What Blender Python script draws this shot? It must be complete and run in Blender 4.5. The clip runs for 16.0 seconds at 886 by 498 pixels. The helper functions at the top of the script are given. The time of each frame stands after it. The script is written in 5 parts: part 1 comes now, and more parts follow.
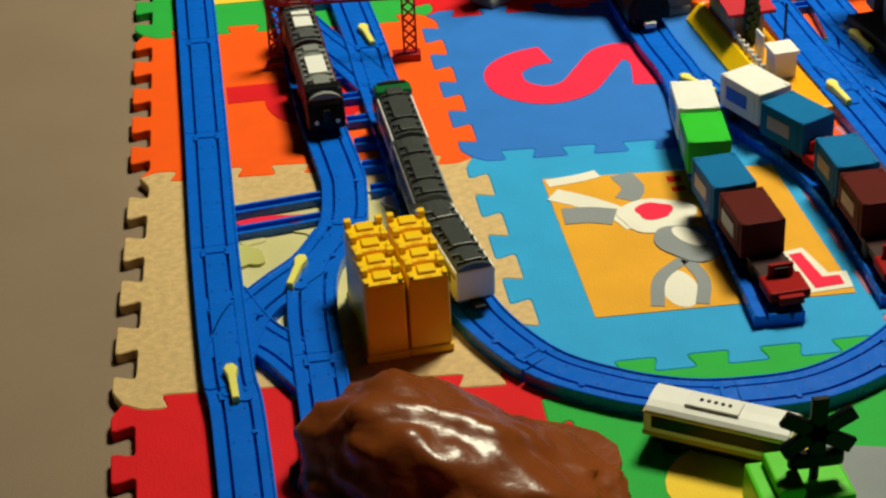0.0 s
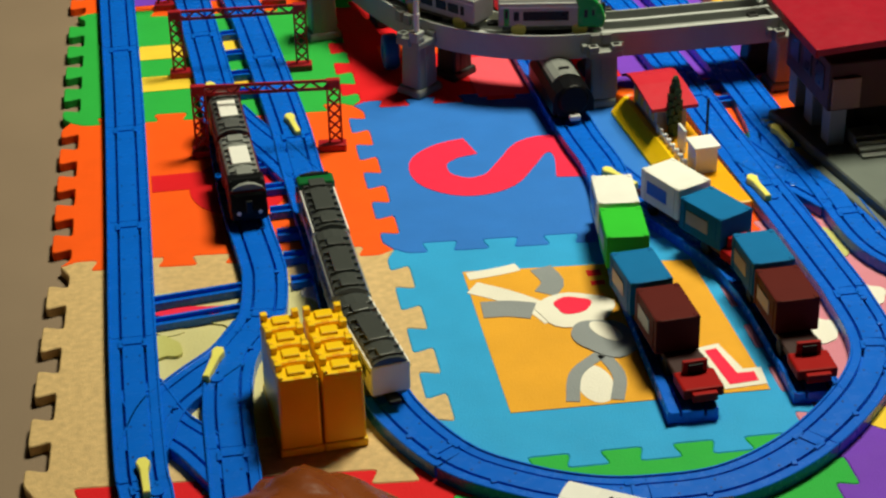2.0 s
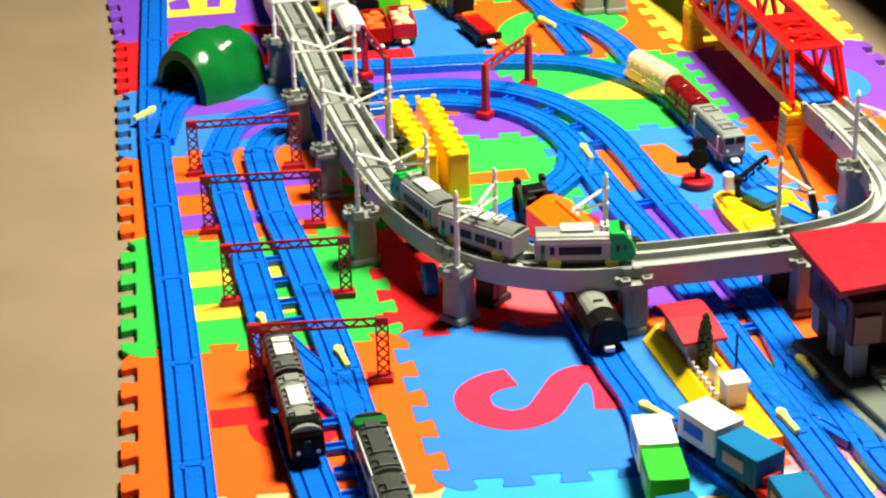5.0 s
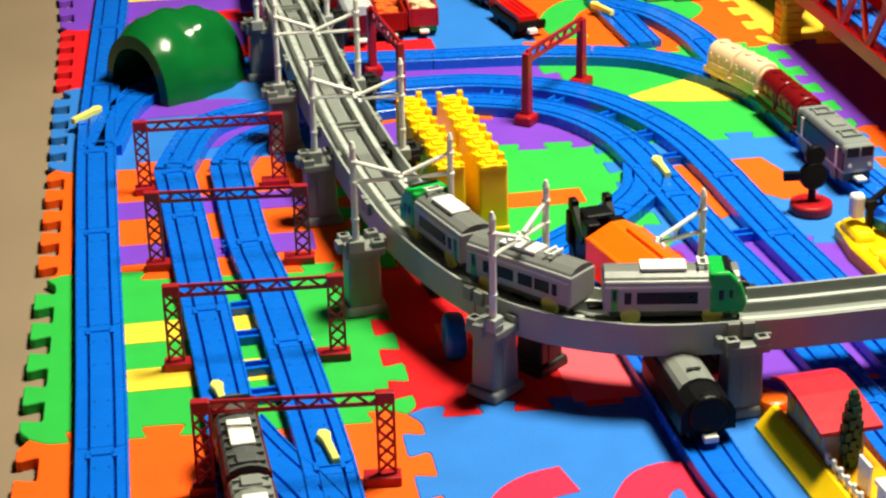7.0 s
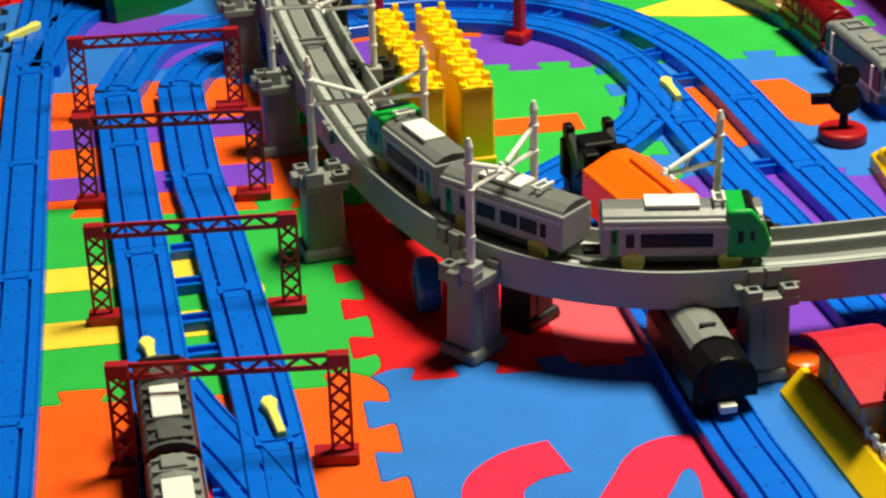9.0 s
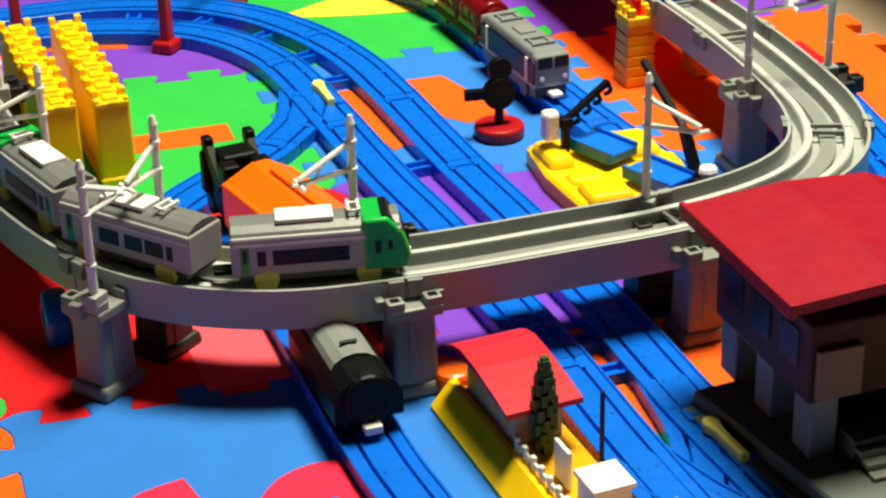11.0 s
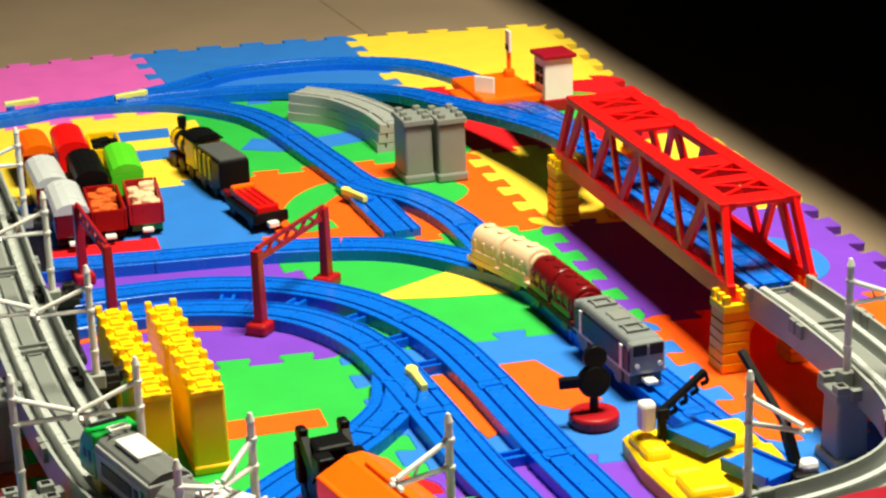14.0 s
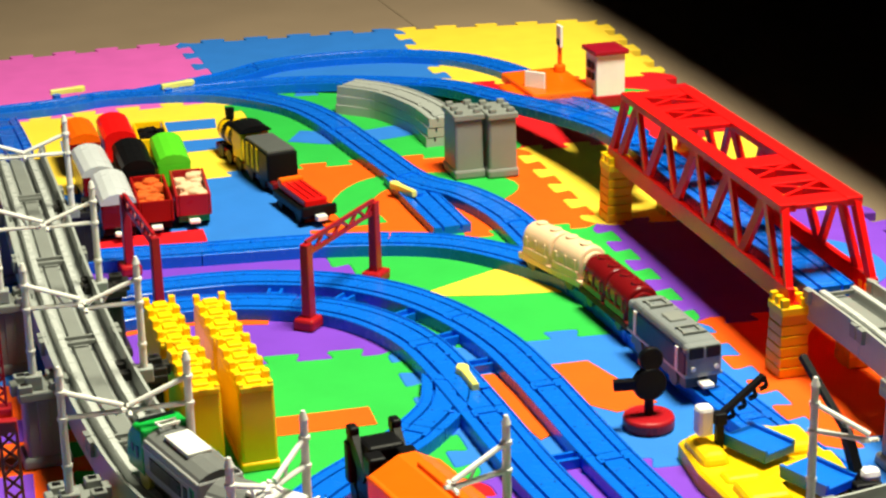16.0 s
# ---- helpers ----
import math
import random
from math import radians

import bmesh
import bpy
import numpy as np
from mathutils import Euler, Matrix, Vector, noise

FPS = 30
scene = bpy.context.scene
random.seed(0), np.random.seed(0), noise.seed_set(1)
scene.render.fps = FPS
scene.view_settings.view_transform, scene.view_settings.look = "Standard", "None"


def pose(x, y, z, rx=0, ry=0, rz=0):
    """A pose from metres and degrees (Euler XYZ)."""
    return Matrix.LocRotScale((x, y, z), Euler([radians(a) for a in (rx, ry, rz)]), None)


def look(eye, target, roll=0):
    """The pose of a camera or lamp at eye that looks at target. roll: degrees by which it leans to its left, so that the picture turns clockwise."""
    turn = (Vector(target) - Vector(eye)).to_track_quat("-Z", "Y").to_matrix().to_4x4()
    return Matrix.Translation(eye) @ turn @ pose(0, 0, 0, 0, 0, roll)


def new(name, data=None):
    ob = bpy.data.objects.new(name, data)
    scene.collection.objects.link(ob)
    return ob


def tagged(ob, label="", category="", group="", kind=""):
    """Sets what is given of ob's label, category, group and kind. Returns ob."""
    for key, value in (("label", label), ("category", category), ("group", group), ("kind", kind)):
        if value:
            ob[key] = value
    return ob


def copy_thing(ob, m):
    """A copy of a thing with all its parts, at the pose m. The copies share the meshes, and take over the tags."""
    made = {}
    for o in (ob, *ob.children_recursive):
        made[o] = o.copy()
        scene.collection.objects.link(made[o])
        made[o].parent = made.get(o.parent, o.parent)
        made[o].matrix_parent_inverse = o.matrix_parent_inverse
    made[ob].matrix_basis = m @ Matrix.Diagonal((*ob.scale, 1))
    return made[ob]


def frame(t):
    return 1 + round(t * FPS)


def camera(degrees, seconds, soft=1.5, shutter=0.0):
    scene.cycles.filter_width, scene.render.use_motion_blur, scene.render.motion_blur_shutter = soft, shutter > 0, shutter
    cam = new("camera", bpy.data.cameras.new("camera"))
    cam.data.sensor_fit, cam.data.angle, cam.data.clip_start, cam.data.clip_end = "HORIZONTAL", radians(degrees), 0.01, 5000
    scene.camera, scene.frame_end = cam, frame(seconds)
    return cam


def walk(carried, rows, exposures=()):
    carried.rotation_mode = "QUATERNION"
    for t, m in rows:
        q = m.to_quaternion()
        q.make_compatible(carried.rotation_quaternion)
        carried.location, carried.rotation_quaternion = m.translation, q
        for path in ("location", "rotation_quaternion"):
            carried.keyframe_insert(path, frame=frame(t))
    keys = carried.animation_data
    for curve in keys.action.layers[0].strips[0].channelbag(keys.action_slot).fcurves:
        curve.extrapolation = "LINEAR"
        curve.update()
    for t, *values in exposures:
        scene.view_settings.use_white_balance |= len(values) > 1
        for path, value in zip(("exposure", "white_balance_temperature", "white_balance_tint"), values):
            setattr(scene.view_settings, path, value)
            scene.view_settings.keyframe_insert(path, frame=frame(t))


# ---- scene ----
cam = camera(25.6, 16.0, soft=2.4)
EXPOSURES = [(0, -0.74), (1, -0.78), (2, -0.70), (3, -0.56), (4, -0.32), (4.5, -0.03), (5, 0.42), (7.5, -0.13), (9, -0.40), (10, -0.28), (12.5, -0.14), (16, -0.02)]
PATH = [
    (0, (0.09, -1.33, 0.917), (0.287, 0.361, -0.132), -2.7),
    (0.5, (0.093, -1.339, 0.918), (0.307, 0.366, -0.107), -2.4),
    (1, (0.104, -1.334, 0.918), (0.326, 0.374, -0.1), -2.4),
    (1.5, (0.107, -1.33, 0.934), (0.347, 0.379, -0.077), -1.9),
    (2, (0.123, -1.33, 0.934), (0.374, 0.392, -0.052), -1.4),
    (2.5, (0.137, -1.322, 0.951), (0.387, 0.402, -0.031), -2.1),
    (3, (0.137, -1.324, 0.967), (0.403, 0.422, 0.028), -1.7),
    (3.5, (0.132, -1.323, 0.989), (0.411, 0.434, 0.074), -1.3),
    (4, (0.131, -1.31, 0.999), (0.413, 0.448, 0.087), -1.9),
    (4.5, (0.075, -1.378, 1.075), (0.365, 0.33, 0.181), -1.4),
    (5, (0.053, -1.36, 1.1), (0.327, 0.369, 0.242), -1.5),
    (5.2, (0.066, -1.308, 1.068), (0.339, 0.432, 0.232), -1.55),
    (7.3, (0.159, -0.678, 0.776), (0.423, 1.116, -0.066), -1.3),
    (7.5, (0.173, -0.632, 0.757), (0.439, 1.158, -0.096), -1.3),
    (8, (0.176, -0.625, 0.755), (0.44, 1.167, -0.094), -1.6),
    (8.5, (0.173, -0.623, 0.753), (0.425, 1.169, -0.099), -1.5),
    (9, (0.2, -0.552, 0.705), (0.448, 1.216, -0.196), -1.5),
    (9.5, (0.233, -0.483, 0.673), (0.549, 1.261, -0.252), -1.4),
    (10, (0.255, -0.487, 0.673), (0.651, 1.242, -0.253), -1.3),
    (10.2, (0.263, -0.495, 0.676), (0.689, 1.225, -0.252), -1.3),
    (12.3, (0.302, -0.477, 0.678), (0.851, 1.267, -0.133), -1.7),
    (12.5, (0.301, -0.473, 0.681), (0.851, 1.279, -0.112), -1.7),
    (13, (0.294, -0.472, 0.691), (0.823, 1.306, -0.057), -1.6),
    (13.5, (0.288, -0.469, 0.697), (0.796, 1.331, -0.013), -1.8),
    (14, (0.281, -0.47, 0.703), (0.745, 1.357, 0.035), -2.0),
    (14.5, (0.278, -0.469, 0.705), (0.738, 1.362, 0.044), -1.9),
    (15, (0.277, -0.47, 0.705), (0.752, 1.355, 0.039), -1.7),
    (15.5, (0.273, -0.469, 0.705), (0.727, 1.363, 0.043), -1.6),
    (16, (0.272, -0.438, 0.695), (0.701, 1.396, 0.023), -1.4),
]
walk(cam, [(t, look(eye, target, roll)) for t, eye, target, roll in PATH], EXPOSURES)
LAMP_W = 152.0

# ---- light ----
world = bpy.data.worlds.new("room_air")
scene.world = world
world.use_nodes = True
world.node_tree.nodes["Background"].inputs[0].default_value = (1.0, 0.97, 0.93, 1)
world.node_tree.nodes["Background"].inputs[1].default_value = 0.001


def area_lamp(name, x, y, z, size, watts, colour):
    data = bpy.data.lights.new(name, "AREA")
    data.shape, data.size, data.energy, data.color = "DISK", size, watts, colour
    ob = new(name, data)
    ob.location = (x, y, z)
    return ob


area_lamp("ceiling_lamp", 1.14, 0.98, 2.28, 0.7, LAMP_W, (0.985, 0.955, 0.70))


# ---- materials ----
def material(name, colour, rough=0.4, metal=0.0, var=0.08, scale=40.0, bump=0.0, bump_scale=400.0, spec=0.5, island=0.0):
    m = bpy.data.materials.new(name)
    m.use_nodes = True
    nt = m.node_tree
    b = nt.nodes["Principled BSDF"]
    b.inputs["Roughness"].default_value = rough
    b.inputs["Metallic"].default_value = metal
    b.inputs["Specular IOR Level"].default_value = spec
    co = nt.nodes.new("ShaderNodeTexCoord")
    n = nt.nodes.new("ShaderNodeTexNoise")
    n.inputs["Scale"].default_value = scale
    n.inputs["Detail"].default_value = 6
    nt.links.new(co.outputs["Object"], n.inputs["Vector"])
    ramp = nt.nodes.new("ShaderNodeValToRGB")
    c = colour
    ramp.color_ramp.elements[0].position, ramp.color_ramp.elements[1].position = 0.3, 0.7
    ramp.color_ramp.elements[0].color = (c[0] * (1 - var), c[1] * (1 - var), c[2] * (1 - var), 1)
    ramp.color_ramp.elements[1].color = (min(1, c[0] * (1 + var)), min(1, c[1] * (1 + var)), min(1, c[2] * (1 + var)), 1)
    nt.links.new(n.outputs["Fac"], ramp.inputs["Fac"])
    nt.links.new(ramp.outputs["Color"], b.inputs["Base Color"])
    r = nt.nodes.new("ShaderNodeMapRange")
    r.inputs["To Min"].default_value, r.inputs["To Max"].default_value = max(0.02, rough - 0.08), min(1, rough + 0.08)
    n2 = nt.nodes.new("ShaderNodeTexNoise")
    n2.inputs["Scale"].default_value = scale * 3.1
    nt.links.new(co.outputs["Object"], n2.inputs["Vector"])
    nt.links.new(n2.outputs["Fac"], r.inputs["Value"])
    nt.links.new(r.outputs["Result"], b.inputs["Roughness"])
    if bump:
        n3 = nt.nodes.new("ShaderNodeTexNoise")
        n3.inputs["Scale"].default_value = bump_scale
        n3.inputs["Detail"].default_value = 3
        nt.links.new(co.outputs["Object"], n3.inputs["Vector"])
        bp = nt.nodes.new("ShaderNodeBump")
        bp.inputs["Strength"].default_value, bp.inputs["Distance"].default_value = bump, 0.002
        nt.links.new(n3.outputs["Fac"], bp.inputs["Height"])
        nt.links.new(bp.outputs["Normal"], b.inputs["Normal"])
    return m


def foam(name, colour):
    return material("foam_" + name, colour, rough=0.7, var=0.05, scale=22, bump=0.3, bump_scale=520, spec=0.16)


FOAM = {
    "red": foam("red", (0.7, 0.008, 0.014)),
    "orange": foam("orange", (0.93, 0.1, 0.004)),
    "green": foam("green", (0.024, 0.40, 0.055)),
    "blue": foam("blue", (0.025, 0.17, 0.60)),
    "sky": foam("sky", (0.028, 0.34, 0.70)),
    "purple": foam("purple", (0.17, 0.045, 0.5)),
    "yellow": foam("yellow", (0.90, 0.60, 0.045)),
    "pink": foam("pink", (0.66, 0.11, 0.46)),
    "rose": foam("rose", (0.85, 0.02, 0.07)),
    # "pale" is the red foam with lamplight put into its colour
    "pale": foam("pale", (0.80, 0.085, 0.12)),
    "amber": foam("amber", (0.76, 0.36, 0.025)),
    "grey": foam("grey", (0.25, 0.27, 0.29)),
    "straw": foam("straw", (0.60, 0.55, 0.27)),
    "blush": foam("blush", (0.62, 0.22, 0.29)),
    "cream": foam("cream", (0.78, 0.74, 0.66)),
    "olive": foam("olive", (0.52, 0.50, 0.16)),
}
TAN = material("foam_woodprint", (0.62, 0.42, 0.19), rough=0.6, var=0.14, scale=130, bump=0.3, bump_scale=520, spec=0.3)


def plastic(name, colour, rough=0.33, **kw):
    kw.setdefault("var", 0.05)
    kw.setdefault("scale", 30)
    kw.setdefault("bump", 0.06)
    kw.setdefault("bump_scale", 260)
    kw.setdefault("spec", 0.32)
    return material("plastic_" + name, colour, rough, **kw)


RAILDOT = plastic("rail_recess", (0.001, 0.035, 0.24), 0.4)
RAIL = plastic("rail_blue", (0.002, 0.122, 0.66), 0.26, spec=0.35)
GREY = plastic("grey", (0.215, 0.225, 0.215), 0.4)
GREYL = plastic("grey_light", (0.335, 0.35, 0.34), 0.34)
GREYL2 = plastic("grey_pale", (0.46, 0.475, 0.47), 0.28)
GREYD = plastic("grey_dark", (0.085, 0.09, 0.09), 0.4)
RED = plastic("red", (0.8, 0.006, 0.006), 0.32)
REDD = plastic("red_dark", (0.15, 0.004, 0.006), 0.24)
MAROON = plastic("maroon", (0.090, 0.010, 0.008), 0.5, spec=0.06)
YELLOW = plastic("yellow", (0.92, 0.56, 0.003), 0.33)
OCHRE = plastic("ochre", (0.8, 0.36, 0.003), 0.35)
LEMON = plastic("lemon", (0.80, 0.74, 0.16), 0.35)
WHITE = plastic("white", (0.80, 0.79, 0.76), 0.36)
CREAM = plastic("cream", (0.82, 0.53, 0.34), 0.36)
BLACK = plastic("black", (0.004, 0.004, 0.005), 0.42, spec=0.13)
GLOSSROOF = plastic("roof_dark_gloss", (0.055, 0.06, 0.058), 0.2, spec=0.5)
LOCOROOF = plastic("loco_roof", (0.19, 0.205, 0.215), 0.3)
# pier colour with the shade under the deck put in
PIERSHADED = plastic("pier_shaded", (0.022, 0.021, 0.020), 0.4, spec=0.3)
GREEN = plastic("green", (0.008, 0.36, 0.05), 0.26)
GREEND = plastic("green_dark", (0.008, 0.12, 0.03), 0.22)
LIME = plastic("lime", (0.10, 0.60, 0.02), 0.35, spec=0.25)
CONT_GREEN = plastic("container_green", (0.03, 0.50, 0.03), 0.5, spec=0.08)
CONT_BLUE = plastic("container_blue", (0.005, 0.14, 0.36), 0.5, spec=0.06)
BROWN = plastic("rock_brown", (0.20, 0.048, 0.010), 0.27, var=0.2, scale=14, bump=0.35, bump_scale=70)
ORANGE = plastic("orange", (0.95, 0.13, 0.002), 0.35)
SILVER = plastic("silver", (0.36, 0.36, 0.37), 0.34)
ROOFGREY = plastic("roof_grey", (0.15, 0.155, 0.155), 0.36)
BRIGHT = plastic("bright_silver", (0.62, 0.62, 0.62), 0.2)
NAVY = plastic("navy", (0.008, 0.016, 0.06), 0.35, spec=0.12)
BEIGE = plastic("beige", (0.50, 0.42, 0.32), 0.42)
TOYBLUE = plastic("toy_blue", (0.003, 0.14, 0.68), 0.34)
ROOF = plastic("roof_red", (0.29, 0.005, 0.018), 0.42, spec=0.2, bump=0.15, bump_scale=60)
GLASSY = plastic("window_black", (0.006, 0.007, 0.008), 0.3, spec=0.2)
CARPET = material("floor_covering", (0.25, 0.178, 0.122), rough=0.75, var=0.06, scale=5, bump=0.25, bump_scale=700, spec=0.25)
# near-black that stands for the deep shade beside the mats
DARK = material("near_black", (0.0015, 0.0015, 0.0015), rough=0.8, var=0.1, scale=4, spec=0.05)
# very dark so the unseen walls and ceiling return little bounced light
WALL = material("low_bounce_wall", (0.03, 0.027, 0.023), rough=0.8, var=0.04, scale=3, bump=0.1, bump_scale=200)


# ---- builders ----
def mesh_of(name, bm, mat):
    me = bpy.data.meshes.new(name)
    bmesh.ops.recalc_face_normals(bm, faces=bm.faces[:])
    bm.to_mesh(me)
    bm.free()
    me.materials.append(mat)
    return me


def part(name, bm, mat, parent, label="", smooth=False):
    me = mesh_of(name, bm, mat)
    if smooth:
        for f in me.polygons:
            f.use_smooth = True
    ob = new(name, me)
    ob.parent = parent
    if label:
        tagged(ob, label)
    return ob


def thing(name, m, label, category, group=""):
    ob = new(name)
    ob.empty_display_size = 0.02
    ob.matrix_basis = m
    return tagged(ob, label, category, group)


def box(c, s, bev=0.0, bm=None, m=None, taper=1.0):
    bm = bm or bmesh.new()
    r = bmesh.ops.create_cube(bm, size=1.0)
    vs = r["verts"]
    for v in vs:
        k = taper if v.co.z > 0 else 1.0
        v.co = Vector((v.co.x * s[0] * k + c[0], v.co.y * s[1] * k + c[1], v.co.z * s[2] + c[2]))
    if m is not None:
        bmesh.ops.transform(bm, matrix=m, verts=vs)
    if bev:
        es = list({e for v in vs for e in v.link_edges})
        bmesh.ops.bevel(bm, geom=es, offset=bev, segments=2, affect="EDGES", profile=0.5)
    return bm


def cyl(c, r, h, axis="z", n=16, r2=None, bm=None, bev=0.0):
    bm = bm or bmesh.new()
    turn = {"z": Matrix(), "x": Matrix.Rotation(math.pi / 2, 4, "Y"), "y": Matrix.Rotation(math.pi / 2, 4, "X")}[axis]
    r_ = bmesh.ops.create_cone(bm, cap_ends=True, segments=n, radius1=r, radius2=r if r2 is None else r2, depth=h, matrix=Matrix.Translation(c) @ turn)
    if bev:
        es = [e for e in {e for v in r_["verts"] for e in v.link_edges} if any(len(f.verts) > 4 for f in e.link_faces)]
        bmesh.ops.bevel(bm, geom=es, offset=bev, segments=2, affect="EDGES", profile=0.5)
    return bm


def bar(a, b, w, h=None, bm=None):
    """A square bar from a to b."""
    a, b = Vector(a), Vector(b)
    q = (b - a).to_track_quat("Z", "Y").to_matrix().to_4x4()
    return box((0, 0, 0), (w, h or w, (b - a).length), 0, bm, Matrix.Translation((a + b) / 2) @ q)


def rod(a, b, r, bm=None, n=8):
    bm = bm or bmesh.new()
    a, b = Vector(a), Vector(b)
    q = (b - a).to_track_quat("Z", "Y").to_matrix().to_4x4()
    bmesh.ops.create_cone(bm, cap_ends=True, segments=n, radius1=r, radius2=r, depth=(b - a).length, matrix=Matrix.Translation((a + b) / 2) @ q)
    return bm


def slab(poly, z0, z1, bm=None, chamfer=0.0):
    """A flat piece with the outline poly (counter-clockwise) between two heights."""
    bm = bm or bmesh.new()
    n = len(poly)
    inner = poly
    if chamfer:
        inner = []
        for i in range(n):
            p0, p, p1 = (Vector(poly[k % n]).to_2d() for k in (i - 1, i, i + 1))
            d = ((p - p0).normalized() + (p1 - p).normalized())
            d = d.normalized() if d.length > 1e-6 else (p1 - p).normalized()
            inner.append(tuple(p + Vector((-d.y, d.x)) * chamfer))
    low = [bm.verts.new((x, y, z0)) for x, y in poly]
    mid = [bm.verts.new((x, y, z1 - chamfer)) for x, y in poly]
    rings = [low, mid]
    if chamfer:
        rings.append([bm.verts.new((x, y, z1)) for x, y in inner])
    for a, b in zip(rings, rings[1:]):
        for i in range(n):
            bm.faces.new((a[i], a[(i + 1) % n], b[(i + 1) % n], b[i]))
    top = [bm.faces.new(rings[-1]), bm.faces.new(list(reversed(low)))]
    bm.normal_update()
    bmesh.ops.triangulate(bm, faces=top)
    return bm


def profile_y(poly, y0, y1, bm=None):
    """A prism along y with the outline poly in x, z."""
    bm = bm or bmesh.new()
    a = [bm.verts.new((x, y0, z)) for x, z in poly]
    b = [bm.verts.new((x, y1, z)) for x, z in poly]
    n = len(poly)
    for i in range(n):
        bm.faces.new((a[i], a[(i + 1) % n], b[(i + 1) % n], b[i]))
    bm.faces.new(list(reversed(a)))
    bm.faces.new(b)
    return bm


def profile_x(poly, x0, x1, bm=None):
    bm = bm or bmesh.new()
    a = [bm.verts.new((x0, y, z)) for y, z in poly]
    b = [bm.verts.new((x1, y, z)) for y, z in poly]
    n = len(poly)
    for i in range(n):
        bm.faces.new((a[i], a[(i + 1) % n], b[(i + 1) % n], b[i]))
    bm.faces.new(list(reversed(a)))
    bm.faces.new(b)
    return bm


def smooth_path(points, step=0.011):
    """Evenly spaced points on a smooth curve through the given ones."""
    p = [Vector((*q, 0.0)) if len(q) == 2 else Vector(q) for q in points]
    p = [p[0] * 2 - p[1]] + p + [p[-1] * 2 - p[-2]]
    fine = []
    for i in range(1, len(p) - 2):
        a, b, c, d = p[i - 1 : i + 3]
        for k in range(24):
            t = k / 24
            fine.append(0.5 * (2 * b + (c - a) * t + (2 * a - 5 * b + 4 * c - d) * t * t + (3 * b - a - 3 * c + d) * t ** 3))
    fine.append(p[-2])
    length = [0.0]
    for a, b in zip(fine, fine[1:]):
        length.append(length[-1] + (b - a).length)
    n = max(2, round(length[-1] / step))
    out, j = [], 0
    for k in range(n + 1):
        s = length[-1] * k / n
        while j < len(fine) - 2 and length[j + 1] < s:
            j += 1
        f = (s - length[j]) / max(1e-9, length[j + 1] - length[j])
        out.append(fine[j].lerp(fine[j + 1], min(1, f)))
    return out


def sweep(path, section, bm=None, closed=True):
    """A profile (sideways, up) carried along a path."""
    bm = bm or bmesh.new()
    rings = []
    for i, p in enumerate(path):
        d = path[min(i + 1, len(path) - 1)] - path[max(i - 1, 0)]
        d = Vector((d.x, d.y, 0)).normalized()
        s = Vector((d.y, -d.x, 0))
        rings.append([bm.verts.new(p + s * x + Vector((0, 0, z))) for x, z in section])
    n = len(section)
    for a, b in zip(rings, rings[1:]):
        for i in range(n):
            bm.faces.new((a[i], a[(i + 1) % n], b[(i + 1) % n], b[i]))
    bm.faces.new(list(reversed(rings[0])))
    bm.faces.new(rings[-1])
    return bm


# ---- room ----
def structure(name, bm, mat, label):
    ob = new(name, mesh_of(name, bm, mat))
    return tagged(ob, label, name.split("_")[0], kind="structure")


structure("floor", box((0.6, 1.0, -0.035), (6.4, 7.0, 0.05)), CARPET, "brownish beige smooth room floor")
seam = structure("floor_seam", bar((0.93, 2.48, -0.0099), (0.80, 4.3, -0.0099), 0.004, 0.001), material("seam", (0.2, 0.14, 0.09), 0.8), "thin dark joint line in the floor")
# walls and ceiling are out of view, added to close the room darkly
structure("wall_north", box((0.6, 4.55, 1.17), (6.4, 0.1, 2.36)), WALL, "unseen room wall, added and coloured very dark to limit bounced light")
structure("wall_south", box((0.6, -2.55, 1.17), (6.4, 0.1, 2.36)), WALL, "unseen room wall, added and coloured very dark to limit bounced light")
structure("wall_west", box((-2.65, 1.0, 1.17), (0.1, 7.0, 2.36)), WALL, "unseen room wall, added and coloured very dark to limit bounced light")
structure("wall_east", box((3.85, 1.0, 1.17), (0.1, 7.0, 2.36)), WALL, "unseen room wall, added and coloured very dark to limit bounced light")
structure("ceiling", box((0.6, 1.0, 2.40), (6.6, 7.2, 0.1)), WALL, "unseen room ceiling, added and coloured very dark to limit bounced light")
# assumed table: overhang placed to fade the floor, panels coloured as deep shade
bench = thing("low_table", pose(1.240, 0, -0.01, 0, 0, 1.0), "assumed low table beside the play mats, near-black panels standing for the shade beneath", "table")
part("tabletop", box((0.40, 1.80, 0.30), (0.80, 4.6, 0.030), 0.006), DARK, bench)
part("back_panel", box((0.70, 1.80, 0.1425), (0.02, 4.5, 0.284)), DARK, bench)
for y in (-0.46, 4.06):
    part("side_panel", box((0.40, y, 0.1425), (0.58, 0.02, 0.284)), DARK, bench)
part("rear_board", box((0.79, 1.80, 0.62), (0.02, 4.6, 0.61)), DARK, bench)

# ---- play mats: jigsaw foam tiles ----
P, TOOTH, GAP = 0.30, 0.0095, 0.0004


